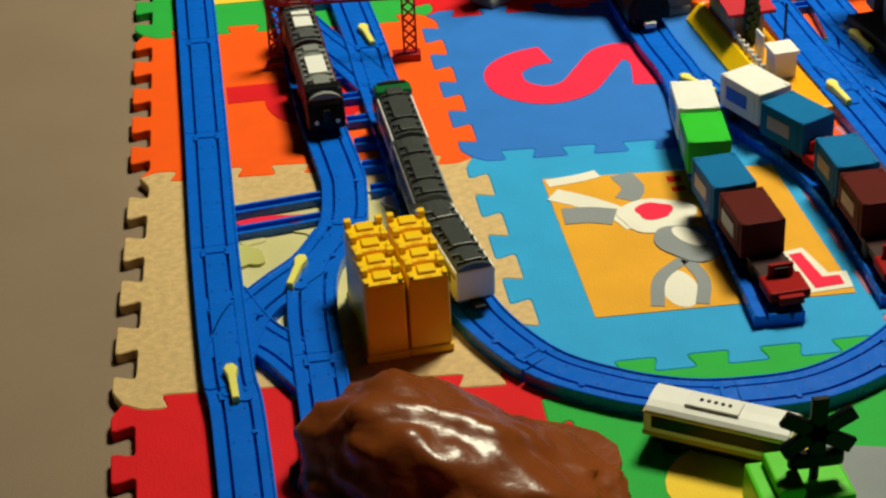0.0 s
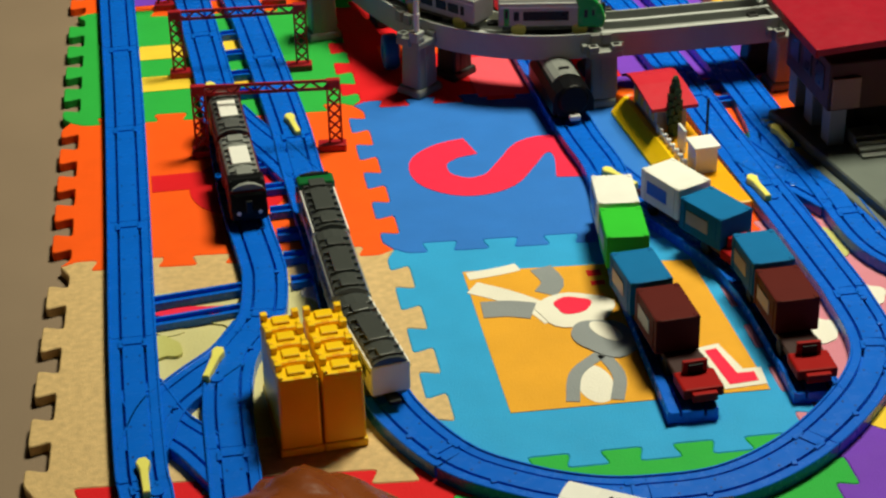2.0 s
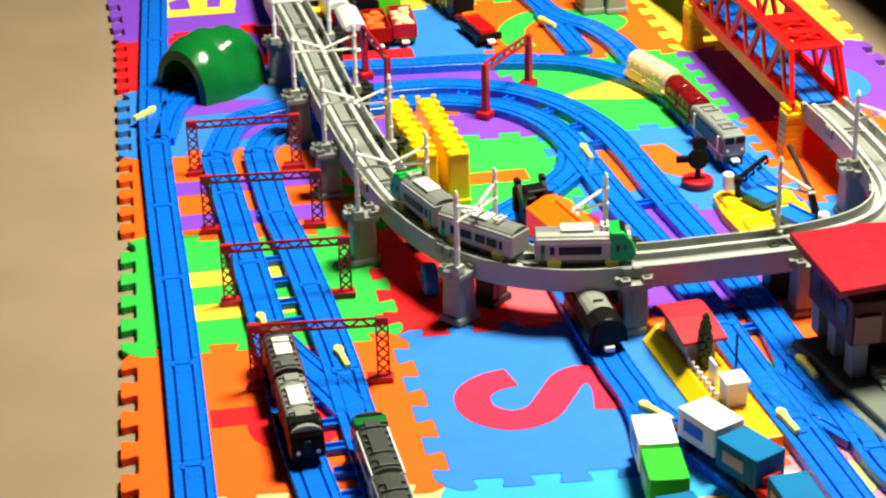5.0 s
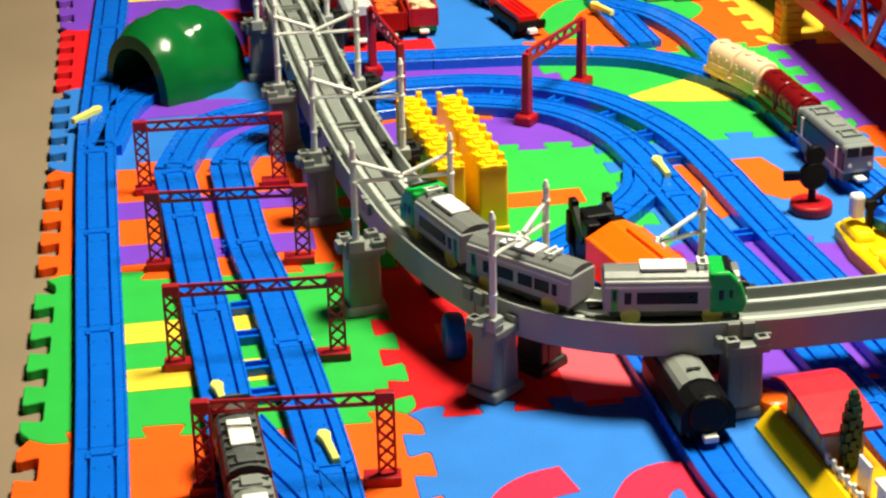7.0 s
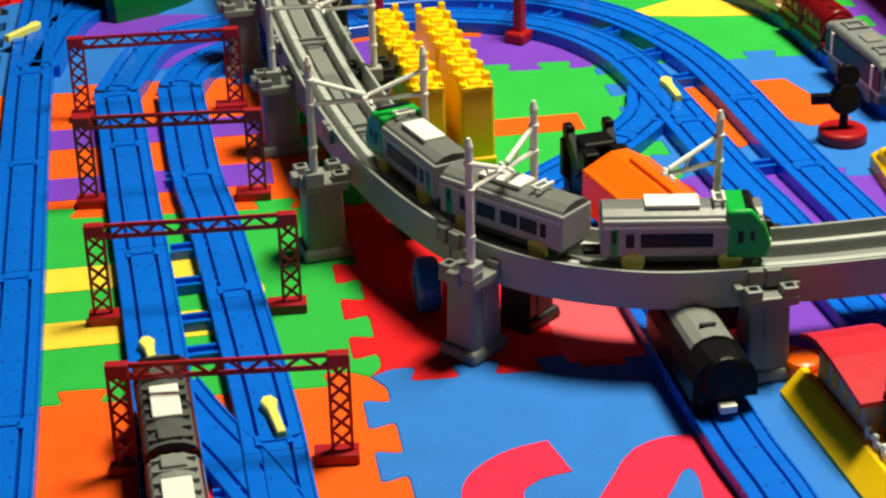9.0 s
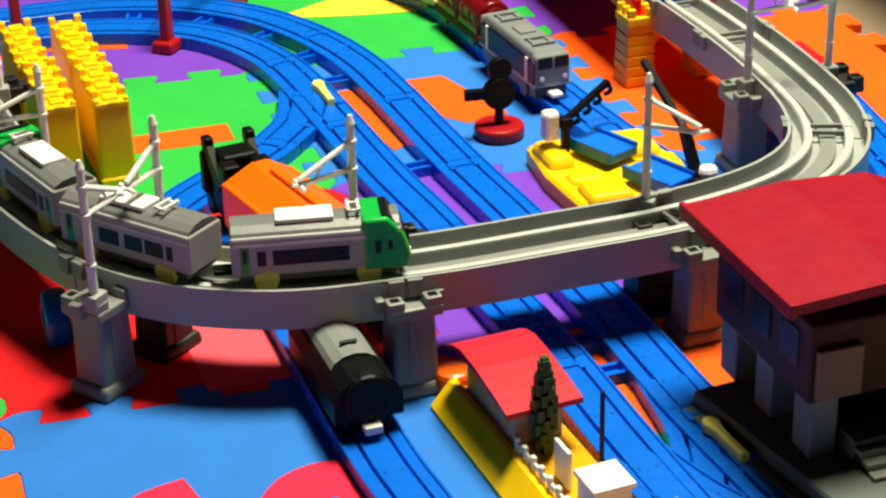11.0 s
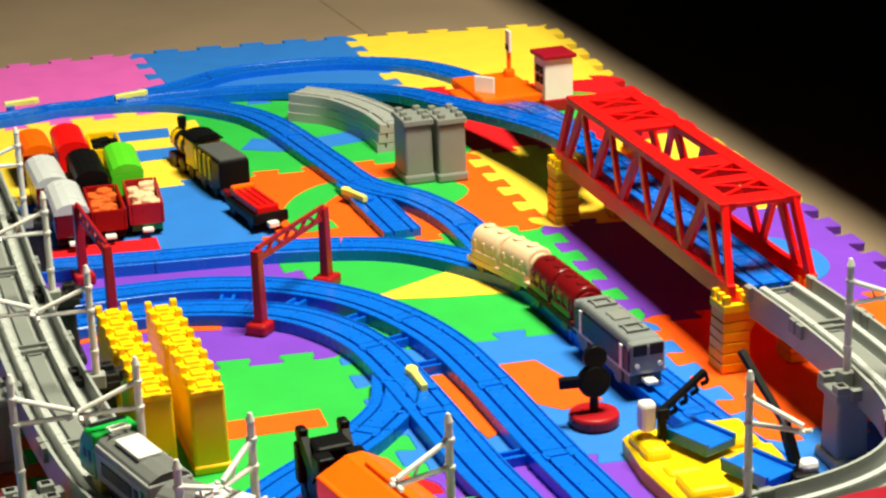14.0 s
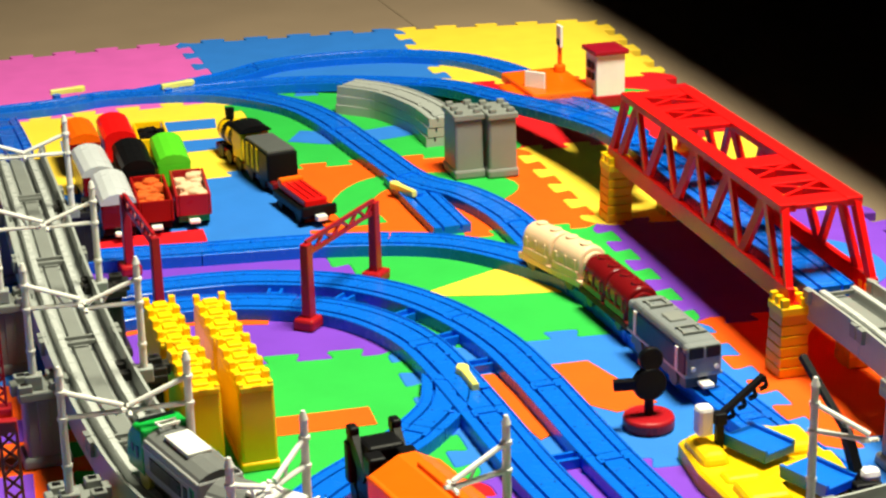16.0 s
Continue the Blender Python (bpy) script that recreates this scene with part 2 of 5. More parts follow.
def wave(flip):
    """Offsets along one tile edge: five dovetail teeth with rounded corners."""
    pts, w = [(0.0, 0.0)], P / 5
    for k in range(5):
        a = k * w
        pts += [(a + (0.24 if k == 0 else -0.05) * w, TOOTH), (a + 0.55 * w, TOOTH), (a + 0.45 * w, -TOOTH), (a + (0.76 if k == 4 else 1.05) * w, -TOOTH)]
    pts.append((P, 0.0))
    out = [pts[0]]
    for a, b, c in zip(pts, pts[1:], pts[2:]):
        a, b, c = Vector(a), Vector(b), Vector(c)
        p, q = b + (a - b).normalized() * 0.0045, b + (c - b).normalized() * 0.0045
        out += [tuple(p), tuple(p * 0.25 + b * 0.5 + q * 0.25), tuple(q)]
    out.append(pts[-1])
    return [(s, flip * o) for s, o in out]


# corners of the laid mats: the grid is not quite even
COLUMNS = {
    0: [(-0.020, -0.70), (-0.022, -0.37), (-0.024, -0.034), (-0.007, 0.337), (0.000, 0.660), (0.006, 0.967), (0.009, 1.249), (0.011, 1.499), (0.013, 1.741), (0.000, 2.06), (-0.05, 2.42)],
    1: [(0.316, -0.72), (0.316, -0.39), (0.316, -0.061), (0.314, 0.310), (0.313, 0.642), (0.313, 0.940), (0.308, 1.226), (0.305, 1.50), (0.300, 1.78), (0.280, 2.12), (0.235, 2.475)],
    2: [(0.620, -0.74), (0.620, -0.40), (0.618, -0.068), (0.612, 0.290), (0.616, 0.632), (0.611, 0.920), (0.607, 1.203), (0.601, 1.50), (0.592, 1.80), (0.576, 2.14), (0.552, 2.490)],
    3: [(0.920, -0.74), (0.920, -0.41), (0.918, -0.072), (0.912, 0.280), (0.908, 0.612), (0.902, 0.900), (0.898, 1.186), (0.896, 1.49), (0.892, 1.79), (0.888, 2.115), (0.884, 2.470)],
    4: [(1.220, -0.74), (1.220, -0.41), (1.216, -0.076), (1.208, 0.270), (1.200, 0.600), (1.194, 0.885), (1.188, 1.172), (1.193, 1.465), (1.195, 1.771), (1.185, 2.083), (1.200, 2.428)],
}


def edge(a, b, flip):
    """The toothed line from one corner to another."""
    a, b = Vector(a), Vector(b)
    d = (b - a) / P
    n = Vector((-d.y, d.x)).normalized()
    return [tuple(a + d * s + n * o) for s, o in wave(flip)]


def tile_outline(i, j):
    sw, se, ne, nw = COLUMNS[i][j + 2], COLUMNS[i + 1][j + 2], COLUMNS[i + 1][j + 3], COLUMNS[i][j + 3]
    f = lambda a, b: 1 if (a * 7 + b * 3) % 2 else -1  # noqa: E731
    south, north = edge(sw, se, f(i, j)), edge(nw, ne, f(i, j + 1))
    east, west = edge(se, ne, f(i + 1, j + 1)), edge(sw, nw, f(i, j + 1))
    return south[:-1] + east[:-1] + north[::-1][:-1] + west[::-1][:-1]


TILES = {
    0: "red red tan orange green orange blue red purple pink".split(),
    1: "green green sky blue red green purple blue yellow pink".split(),
    2: "purple purple blush orange purple blue green orange green blue".split(),
    3: "green green pink green blue orange purple yellow red yellow".split(),
}
# "pale" names the brightly lit red foam, not a separate pink piece
WORDS = {"tan": "wood-print", "sky": "light blue", "pale": "pale pink", "blush": "pale pink", "rose": "rose red"}
tile_of = {}
for i, column in TILES.items():
    for j, colour in enumerate(column, -2):
        mat = TAN if colour == "tan" else FOAM[colour]
        ob = new("foam_tile", mesh_of("foam_tile", slab(tile_outline(i, j), -0.0098, 0.0, chamfer=0.0010), mat))
        tagged(ob, f"{WORDS.get(colour, colour)} foam jigsaw floor tile with toothed edges", "play mat", "foam tiles of the play floor")
        tile_of[i, j] = ob


def inlay(i, j, poly, colour, name="letter_inlay", lift=0.0006):
    """A flat foam piece let into a tile."""
    area = sum(a[0] * b[1] - b[0] * a[1] for a, b in zip(poly, poly[1:] + poly[:1]))
    poly = poly if area > 0 else poly[::-1]
    words = WORDS.get(colour, colour)
    return part(name, slab(poly, -0.003, lift), FOAM[colour], tile_of[i, j], f"{words} foam shape let into the tile")


def ribbon(points, width, step=0.008):
    """The outline of a band along a curve."""
    path = smooth_path(points, step)
    left, right = [], []
    for k, p in enumerate(path):
        d = path[min(k + 1, len(path) - 1)] - path[max(k - 1, 0)]
        d.normalize()
        left.append((p.x - d.y * width / 2, p.y + d.x * width / 2))
        right.append((p.x + d.y * width / 2, p.y - d.x * width / 2))
    return left + right[::-1]


def blob(cx, cy, rx, ry, n=28, wob=0.0, turn=0.0):
    out = []
    for k in range(n):
        a = 2 * math.pi * k / n
        r = 1 + wob * math.sin(3 * a + 1) + wob * 0.6 * math.sin(5 * a)
        x, y = rx * r * math.cos(a), ry * r * math.sin(a)
        c, s = math.cos(turn), math.sin(turn)
        out.append((cx + x * c - y * s, cy + x * s + y * c))
    return out


def rect(x0, y0, x1, y1):
    return [(x0, y0), (x1, y0), (x1, y1), (x0, y1)]


inlay(1, 1, ribbon([(0.424, 0.516), (0.396, 0.508), (0.374, 0.485), (0.376, 0.448), (0.405, 0.424), (0.440, 0.432), (0.466, 0.468), (0.488, 0.500), (0.515, 0.504), (0.527, 0.478), (0.520, 0.425)], 0.040), "rose")
# picture tile: amber panel with plain grey and white patches
inlay(1, 0, [(0.373, 0.012), (0.598, 0.006), (0.590, 0.235), (0.372, 0.253)], "amber", "picture_panel")
inlay(1, 0, ribbon([(0.375, 0.243), (0.405, 0.247), (0.425, 0.252)], 0.014), "cream", "picture_patch", 0.0010)
inlay(1, 0, ribbon([(0.376, 0.222), (0.405, 0.200), (0.428, 0.176), (0.440, 0.150)], 0.022), "cream", "picture_patch", 0.0010)
inlay(1, 0, ribbon([(0.378, 0.180), (0.402, 0.178), (0.424, 0.170)], 0.028), "grey", "picture_patch", 0.0013)
inlay(1, 0, ribbon([(0.446, 0.246), (0.452, 0.218), (0.441, 0.198)], 0.022), "grey", "picture_patch", 0.0010)
inlay(1, 0, blob(0.462, 0.165, 0.036, 0.030, wob=0.06), "cream", "picture_patch", 0.0016)
inlay(1, 0, blob(0.461, 0.172, 0.017, 0.015, wob=0.08), "rose", "picture_patch", 0.0020)
inlay(1, 0, blob(0.478, 0.112, 0.026, 0.034, wob=0.05, turn=0.5), "grey", "picture_patch", 0.0019)
inlay(1, 0, blob(0.481, 0.122, 0.010, 0.020, turn=0.5), "cream", "picture_patch", 0.0023)
inlay(1, 0, ribbon([(0.467, 0.086), (0.440, 0.060), (0.428, 0.018)], 0.012), "grey", "picture_patch", 0.0012)
inlay(1, 0, ribbon([(0.470, 0.086), (0.476, 0.050), (0.466, 0.014)], 0.012), "grey", "picture_patch", 0.0012)
inlay(1, 0, blob(0.453, 0.042, 0.016, 0.030), "cream", "picture_patch", 0.0008)
inlay(1, 0, rect(0.487, 0.205, 0.500, 0.212), "red", "print_bar", 0.0012)
inlay(1, 0, rect(0.487, 0.222, 0.500, 0.232), "red", "print_bar", 0.0012)
inlay(1, 0, [(0.553, 0.080), (0.574, 0.084), (0.584, 0.040), (0.600, 0.040), (0.598, 0.014), (0.560, 0.012)], "cream", "picture_patch", 0.0012)
inlay(1, 0, [(0.559, 0.074), (0.570, 0.076), (0.577, 0.034), (0.592, 0.034), (0.592, 0.020), (0.566, 0.018)], "rose", "picture_patch", 0.0016)
inlay(0, 0, rect(0.050, 0.015, 0.262, 0.268), "straw", "picture_panel")
random.seed(11)
for k in range(16):
    cx, cy = random.uniform(0.075, 0.24), random.uniform(0.04, 0.24)
    inlay(0, 0, blob(cx, cy, random.uniform(0.010, 0.020), random.uniform(0.012, 0.026), wob=0.16, turn=k), ("olive", "cream", "olive", "straw")[k % 4], "picture_patch", 0.0009 + 0.0002 * k)
inlay(0, 0, blob(0.115, 0.222, 0.035, 0.010, wob=0.1), "rose", "picture_patch", 0.0045)
inlay(0, 1, rect(0.085, 0.475, 0.150, 0.512), "red")
inlay(0, 1, blob(0.175, 0.47, 0.052, 0.062), "red", lift=0.0008)
inlay(0, 2, ribbon([(0.08, 0.835), (0.15, 0.835), (0.235, 0.835)], 0.040), "yellow")
inlay(0, 2, ribbon([(0.08, 0.745), (0.15, 0.745), (0.235, 0.745)], 0.040), "yellow")
inlay(0, 2, blob(0.236, 0.79, 0.012, 0.02), "yellow", lift=0.0009)
for y in (0.985, 1.095):
    inlay(0, 3, rect(0.03, y, 0.27, y + 0.045), "purple")
inlay(0, 4, ribbon([(0.06, 1.40), (0.13, 1.41), (0.22, 1.40), (0.24, 1.33), (0.17, 1.30)], 0.05), "purple")
inlay(0, 5, ribbon([(0.09, 1.56), (0.10, 1.68), (0.20, 1.72), (0.25, 1.63)], 0.05), "purple")
inlay(0, 6, ribbon([(0.075, 1.86), (0.21, 1.86)], 0.035), "yellow")
inlay(0, 6, ribbon([(0.09, 1.86), (0.09, 1.93), (0.14, 1.95), (0.15, 1.87)], 0.026), "yellow", lift=0.0009)
inlay(0, 6, ribbon([(0.15, 1.87), (0.16, 1.95), (0.20, 1.94), (0.20, 1.87)], 0.026), "yellow", lift=0.0011)
inlay(1, -1, blob(0.452, -0.225, 0.075, 0.058), "yellow")
inlay(1, -1, [(0.500, -0.19), (0.552, -0.205), (0.560, -0.28), (0.505, -0.27)], "grey", lift=0.0009)
# painted pool of light on the red tile, drawn as a lighter flat piece
inlay(1, 2, [(0.455, 0.635), (0.525, 0.635), (0.530, 0.745), (0.450, 0.745)], "pale")
inlay(1, 2, rect(0.36, 0.765, 0.53, 0.80), "orange")
inlay(1, 3, rect(0.455, 1.045, 0.558, 1.082), "orange")
inlay(1, 4, ribbon([(0.345, 1.33), (0.42, 1.345), (0.51, 1.325)], 0.055), "orange")
inlay(1, 5, rect(0.34, 1.552, 0.478, 1.600), "red")
inlay(1, 6, [(0.475, 2.00), (0.545, 2.00), (0.548, 2.045), (0.470, 2.045)], "blue")
inlay(1, 6, [(0.480, 1.90), (0.560, 1.905), (0.552, 1.95), (0.485, 1.95)], "blue", lift=0.0009)
inlay(1, 6, rect(0.345, 1.88, 0.40, 2.0), "blue")
inlay(2, 1, blob(0.705, 0.455, 0.020, 0.045), "green")
inlay(2, 3, [(0.700, 1.105), (0.735, 1.125), (0.770, 1.125), (0.800, 1.02), (0.760, 1.01), (0.730, 1.045)], "orange")
inlay(2, 3, [(0.655, 1.12), (0.680, 1.12), (0.705, 0.99), (0.682, 0.975)], "orange", lift=0.0009)
inlay(2, 4, [(0.655, 1.330), (0.760, 1.385), (0.812, 1.345), (0.800, 1.300), (0.735, 1.310)], "yellow")
inlay(2, 4, blob(0.848, 1.41, 0.018, 0.035), "yellow")
inlay(2, 4, blob(0.857, 1.315, 0.016, 0.030, turn=0.3), "yellow")
inlay(2, 5, ribbon([(0.655, 1.56), (0.652, 1.64), (0.70, 1.705), (0.77, 1.70), (0.83, 1.655), (0.79, 1.60)], 0.045), "green")
inlay(2, 6, ribbon([(0.635, 1.93), (0.70, 1.90), (0.80, 1.92)], 0.05), "blue")
inlay(2, 0, ribbon([(0.795, 0.26), (0.81, 0.19), (0.80, 0.10)], 0.03), "olive")
inlay(2, 0, blob(0.842, 0.17, 0.026, 0.06, wob=0.1), "cream", lift=0.0009)
for cx, cy, rx, ry, c in ((0.665, 0.19, 0.012, 0.03, "olive"), (0.672, 0.09, 0.015, 0.022, "cream"), (0.735, 0.24, 0.012, 0.03, "olive"), (0.735, 0.14, 0.014, 0.02, "cream"), (0.66, 0.255, 0.014, 0.014, "cream")):
    inlay(2, 0, blob(cx, cy, rx, ry, wob=0.14), c, "picture_patch", 0.0010)
inlay(2, -1, ribbon([(0.66, -0.03), (0.69, -0.06), (0.76, -0.05)], 0.03), "yellow")
inlay(3, 2, blob(1.03, 0.70, 0.04, 0.05), "rose")
inlay(3, 3, rect(1.02, 1.0, 1.12, 1.09), "red")
inlay(3, 4, blob(1.085, 1.30, 0.055, 0.075), "blue")
inlay(3, 6, blob(1.05, 1.96, 0.10, 0.07), "green")

# ---- rails ----
HALF_RAIL = [(-0.0215, 0.0), (-0.0215, 0.0120), (-0.0208, 0.0126), (-0.0196, 0.0126), (-0.0190, 0.0110), (-0.0118, 0.0110), (-0.0115, 0.0055), (-0.0094, 0.0055), (-0.0091, 0.0114)]
RAIL_SECTION = HALF_RAIL + [(-x, z) for x, z in reversed(HALF_RAIL)]
HALF_DECK = [(-0.031, -0.020), (-0.031, 0.0085), (-0.0285, 0.0085), (-0.0280, -0.0070), (-0.0192, -0.0070), (-0.0186, 0.0022), (-0.0122, 0.0022), (-0.0116, -0.0070)]
DECK_SECTION = HALF_DECK + [(-x, z) for x, z in reversed(HALF_DECK)]


def rail_line(points, label, low=0.0, piece=0.215, joints=True, section=RAIL_SECTION, mat=None, name="", start=0.0, group="toy rail pieces"):
    """Rail pieces laid end to end along a curve, each a thing with its end joint."""
    path = smooth_path(points)
    step = sum((b - a).length for a, b in zip(path, path[1:])) / (len(path) - 1)
    per = max(2, round(piece / step))
    first = round(start / step) or per
    cuts = [0] + list(range(first, len(path) - 3, per)) + [len(path) - 1]
    made = []
    for a, b in zip(cuts, cuts[1:]):
        seg = [p.copy() for p in path[a : b + 1]]
        if len(seg) < 2:
            continue
        d0, d1 = (seg[1] - seg[0]).normalized(), (seg[-1] - seg[-2]).normalized()
        bend = d0.angle(d1)
        seg[0] += d0 * 0.0004
        seg[-1] -= d1 * 0.0004
        mid = seg[len(seg) // 2].copy()
        seg = [p - mid + Vector((0, 0, low)) for p in seg]
        sec = [(x, max(z + low, 0) - low if z > 0 else z - min(0, low)) for x, z in section] if section is RAIL_SECTION else section
        nm = name or ("curved_rail" if bend > 0.12 else "straight_rail")
        ob = new(nm, mesh_of(nm, sweep(seg, sec), mat or RAIL))
        ob.location = mid
        tagged(ob, label if not bend > 0.12 else label.replace("straight", "curved"), "toy rail", group)
        if section is DECK_SECTION:
            for o in (-0.0152, 0.0152):
                part("guide_rail", sweep(seg, [(o - 0.0026, 0.0020), (o - 0.0026, 0.0034), (o + 0.0026, 0.0034), (o + 0.0026, 0.0020)]), GREYL2, ob, "light grey guide rail")
            part("floor_plate", sweep(seg, [(-0.0060, -0.0075), (-0.0060, -0.0030), (0.0060, -0.0030), (0.0060, -0.0075)]), GREY, ob)
            for e, d in ((seg[0] + d0 * 0.006, d0), (seg[-1] - d1 * 0.006, d1)):
                s = Vector((d.y, -d.x, 0))
                bm = bmesh.new()
                for o in (-0.031, 0.031):
                    bar(e + s * o - d * 0.005 + Vector((0, 0, 0.002)), e + s * o + d * 0.005 + Vector((0, 0, 0.002)), 0.007, 0.012, bm)
                bar(e + s * 0.012 + Vector((0, 0, 0.001)), e - s * 0.012 + Vector((0, 0, 0.001)), 0.003, 0.003, bm)
                part("end_clip", bm, GREY, ob)
        if joints:
            q, d = seg[-1] - d1 * 0.012, d1
            s = Vector((d.y, -d.x, 0))
            bm = bar(q + s * 0.0100 + Vector((0, 0, 0.0116)), q - s * 0.0100 + Vector((0, 0, 0.0116)), 0.0030, 0.0022)
            bar(q + s * 0.0105 - d * 0.006 + Vector((0, 0, 0.0112)), q + s * 0.0105 + d * 0.006 + Vector((0, 0, 0.0112)), 0.004, 0.0030, bm)
            bar(q - s * 0.0105 - d * 0.006 + Vector((0, 0, 0.0112)), q - s * 0.0105 + d * 0.006 + Vector((0, 0, 0.0112)), 0.004, 0.0030, bm)
            part("joint", bm, mat or RAIL, ob)
            marks = bmesh.new()
            for f in (0.16, 0.34, 0.66, 0.84):
                k = min(len(seg) - 2, max(1, int(len(seg) * f)))
                dk = (seg[k + 1] - seg[k - 1]).normalized()
                sk = Vector((dk.y, -dk.x, 0))
                for o in (-0.0058, 0.0058):
                    cyl(seg[k] + sk * o + Vector((0, 0, 0.0113)), 0.0011, 0.0006, n=8, bm=marks)
            tagged(part("joint_relief", marks, RAILDOT if not mat else GREYD, ob), "small dark recesses", kind="stuff")
            if bend > 0.12:
                for f in (0.3, 0.7):
                    k = int(len(seg) * f)
                    dk = (seg[k + 1] - seg[k - 1]).normalized()
                    sk = Vector((dk.y, -dk.x, 0))
                    part("rib", box(seg[k] + sk * 0.0112 + Vector((0, 0, 0.0112)), (0.005, 0.005, 0.0030), 0.0006), mat or RAIL, ob)
        made.append(ob)
    return made


def crossbars(parent, ends, label="blue connecting bar"):
    for a, b in ends:
        bm = bmesh.new()
        d = (Vector(b) - Vector(a)).to_2d().normalized()
        s = Vector((-d.y, d.x))
        base = parent.location
        for o in (-0.006, 0.006):
            p, q = (Vector((x + s.x * o, y + s.y * o, 0.0045)) - base for x, y in (a, b))
            bar(p, q, 0.003, 0.008, bm)
        p, q = (Vector((x, y, 0.003)) - base for x, y in (a, b))
        bar(p, q, 0.012, 0.003, bm)
        part("crossbar", bm, RAIL, parent)


BLUE_STRAIGHT = "blue plastic straight toy rail on the foam mat"
BLUE_CURVE = "blue plastic curved toy rail on the foam mat"
t1 = rail_line([(0.072, -0.36), (0.068, -0.09), (0.063, -0.02), (0.060, 0.16), (0.0605, 0.43), (0.060, 0.70), (0.056, 1.0), (0.054, 1.30), (0.062, 1.55), (0.070, 1.75), (0.080, 2.0)], BLUE_STRAIGHT, start=0.10)
t2 = rail_line([(0.137, -0.36), (0.137, -0.06), (0.138, 0.06), (0.148, 0.13), (0.176, 0.19), (0.185, 0.26), (0.184, 0.30), (0.174, 0.42), (0.168, 0.60), (0.160, 0.77), (0.152, 0.91), (0.142, 1.10), (0.136, 1.20)], BLUE_STRAIGHT, start=0.13)
t3a = rail_line([(0.196, 1.20), (0.204, 1.0), (0.216, 0.88), (0.236, 0.60), (0.240, 0.48), (0.249, 0.30), (0.253, 0.19), (0.262, 0.10)], BLUE_STRAIGHT)
t3b = rail_line([(0.262, 0.10), (0.277, 0.02), (0.314, -0.056), (0.363, -0.098), (0.412, -0.122), (0.460, -0.131), (0.523, -0.128), (0.588, -0.097), (0.648, -0.045), (0.690, 0.01), (0.706, 0.06), (0.709, 0.14)], BLUE_CURVE, piece=0.165)
INNER_STRAIGHT = [(0.709, 0.14), (0.702, 0.28), (0.690, 0.46), (0.684, 0.60), (0.668, 0.80), (0.655, 0.91), (0.646, 1.03)]
INNER_CURVE = [(0.646, 1.03), (0.639, 1.11), (0.628, 1.187), (0.606, 1.245), (0.573, 1.290), (0.52, 1.325), (0.442, 1.345), (0.36, 1.338), (0.28, 1.31), (0.22, 1.26), (0.196, 1.20)]
OUTER_STRAIGHT = [(0.84, 0.10), (0.790, 0.168), (0.765, 0.227), (0.760, 0.355), (0.748, 0.50), (0.742, 0.66), (0.731, 0.80), (0.719, 0.92), (0.709, 1.07)]
OUTER_CURVE = [(0.709, 1.07), (0.698, 1.165), (0.675, 1.245), (0.638, 1.315), (0.588, 1.365), (0.53, 1.393), (0.47, 1.406), (0.373, 1.402), (0.28, 1.38), (0.18, 1.33), (0.136, 1.20)]
rail_line(INNER_STRAIGHT, BLUE_STRAIGHT)
rail_line(INNER_CURVE, BLUE_CURVE, piece=0.165)
rail_line(OUTER_STRAIGHT, BLUE_STRAIGHT)
rail_line(OUTER_CURVE, BLUE_CURVE, piece=0.19)
rail_line([(0.44, 0.86), (0.491, 0.918), (0.530, 0.953), (0.564, 0.983), (0.590, 1.011), (0.618, 1.052), (0.634, 1.11)], BLUE_CURVE, low=-0.0012)
rail_line([(0.520, -0.03), (0.524, 0.10), (0.530, 0.25), (0.548, 0.40), (0.541, 0.50), (0.535, 0.62), (0.530, 0.75), (0.524, 0.88)], BLUE_STRAIGHT)
rail_line([(0.632, -0.02), (0.634, 0.10), (0.626, 0.20), (0.600, 0.28), (0.568, 0.36), (0.549, 0.42)], BLUE_CURVE, low=-0.0012)
rail_line([(0.890, 0.76), (0.868, 0.88), (0.852, 0.994), (0.838, 1.15), (0.828, 1.266), (0.802, 1.345), (0.724, 1.445), (0.609, 1.487), (0.459, 1.503), (0.341, 1.515), (0.235, 1.520), (0.140, 1.488), (0.087, 1.41), (0.060, 1.28)], "blue plastic straight toy rail on the foam mat", piece=0.2)
rail_line([(0.822, 1.29), (0.810, 1.398), (0.803, 1.519), (0.778, 1.610), (0.735, 1.68), (0.712, 1.80), (0.680, 1.975), (0.638, 2.07), (0.552, 2.150), (0.423, 2.172), (0.345, 2.150), (0.20, 2.13), (0.10, 2.10)], BLUE_CURVE, low=-0.0012)
rail_line([(0.737, 1.502), (0.730, 1.60), (0.724, 1.70)], BLUE_STRAIGHT, low=-0.002)
rail_line([(0.46, 2.175), (0.585, 2.228), (0.677, 2.285), (0.811, 2.288), (0.915, 2.240), (0.972, 2.154), (0.991, 2.060), (0.988, 1.96)], BLUE_CURVE, low=-0.0024)
rail_line([(0.50, 2.165, 0), (0.620, 2.170, 0), (0.733, 2.139, 0.003), (0.850, 2.035, 0.014), (0.895, 1.90, 0.028), (0.930, 1.76, 0.044), (0.952, 1.62, 0.060), (0.958, 1.52, 0.066)], BLUE_CURVE, low=-0.0006, piece=0.19)
rail_line([(0.988, 1.955, 0.004), (0.988, 1.86, 0.024), (0.978, 1.72, 0.046), (0.966, 1.58, 0.063)], BLUE_STRAIGHT, low=-0.0024)
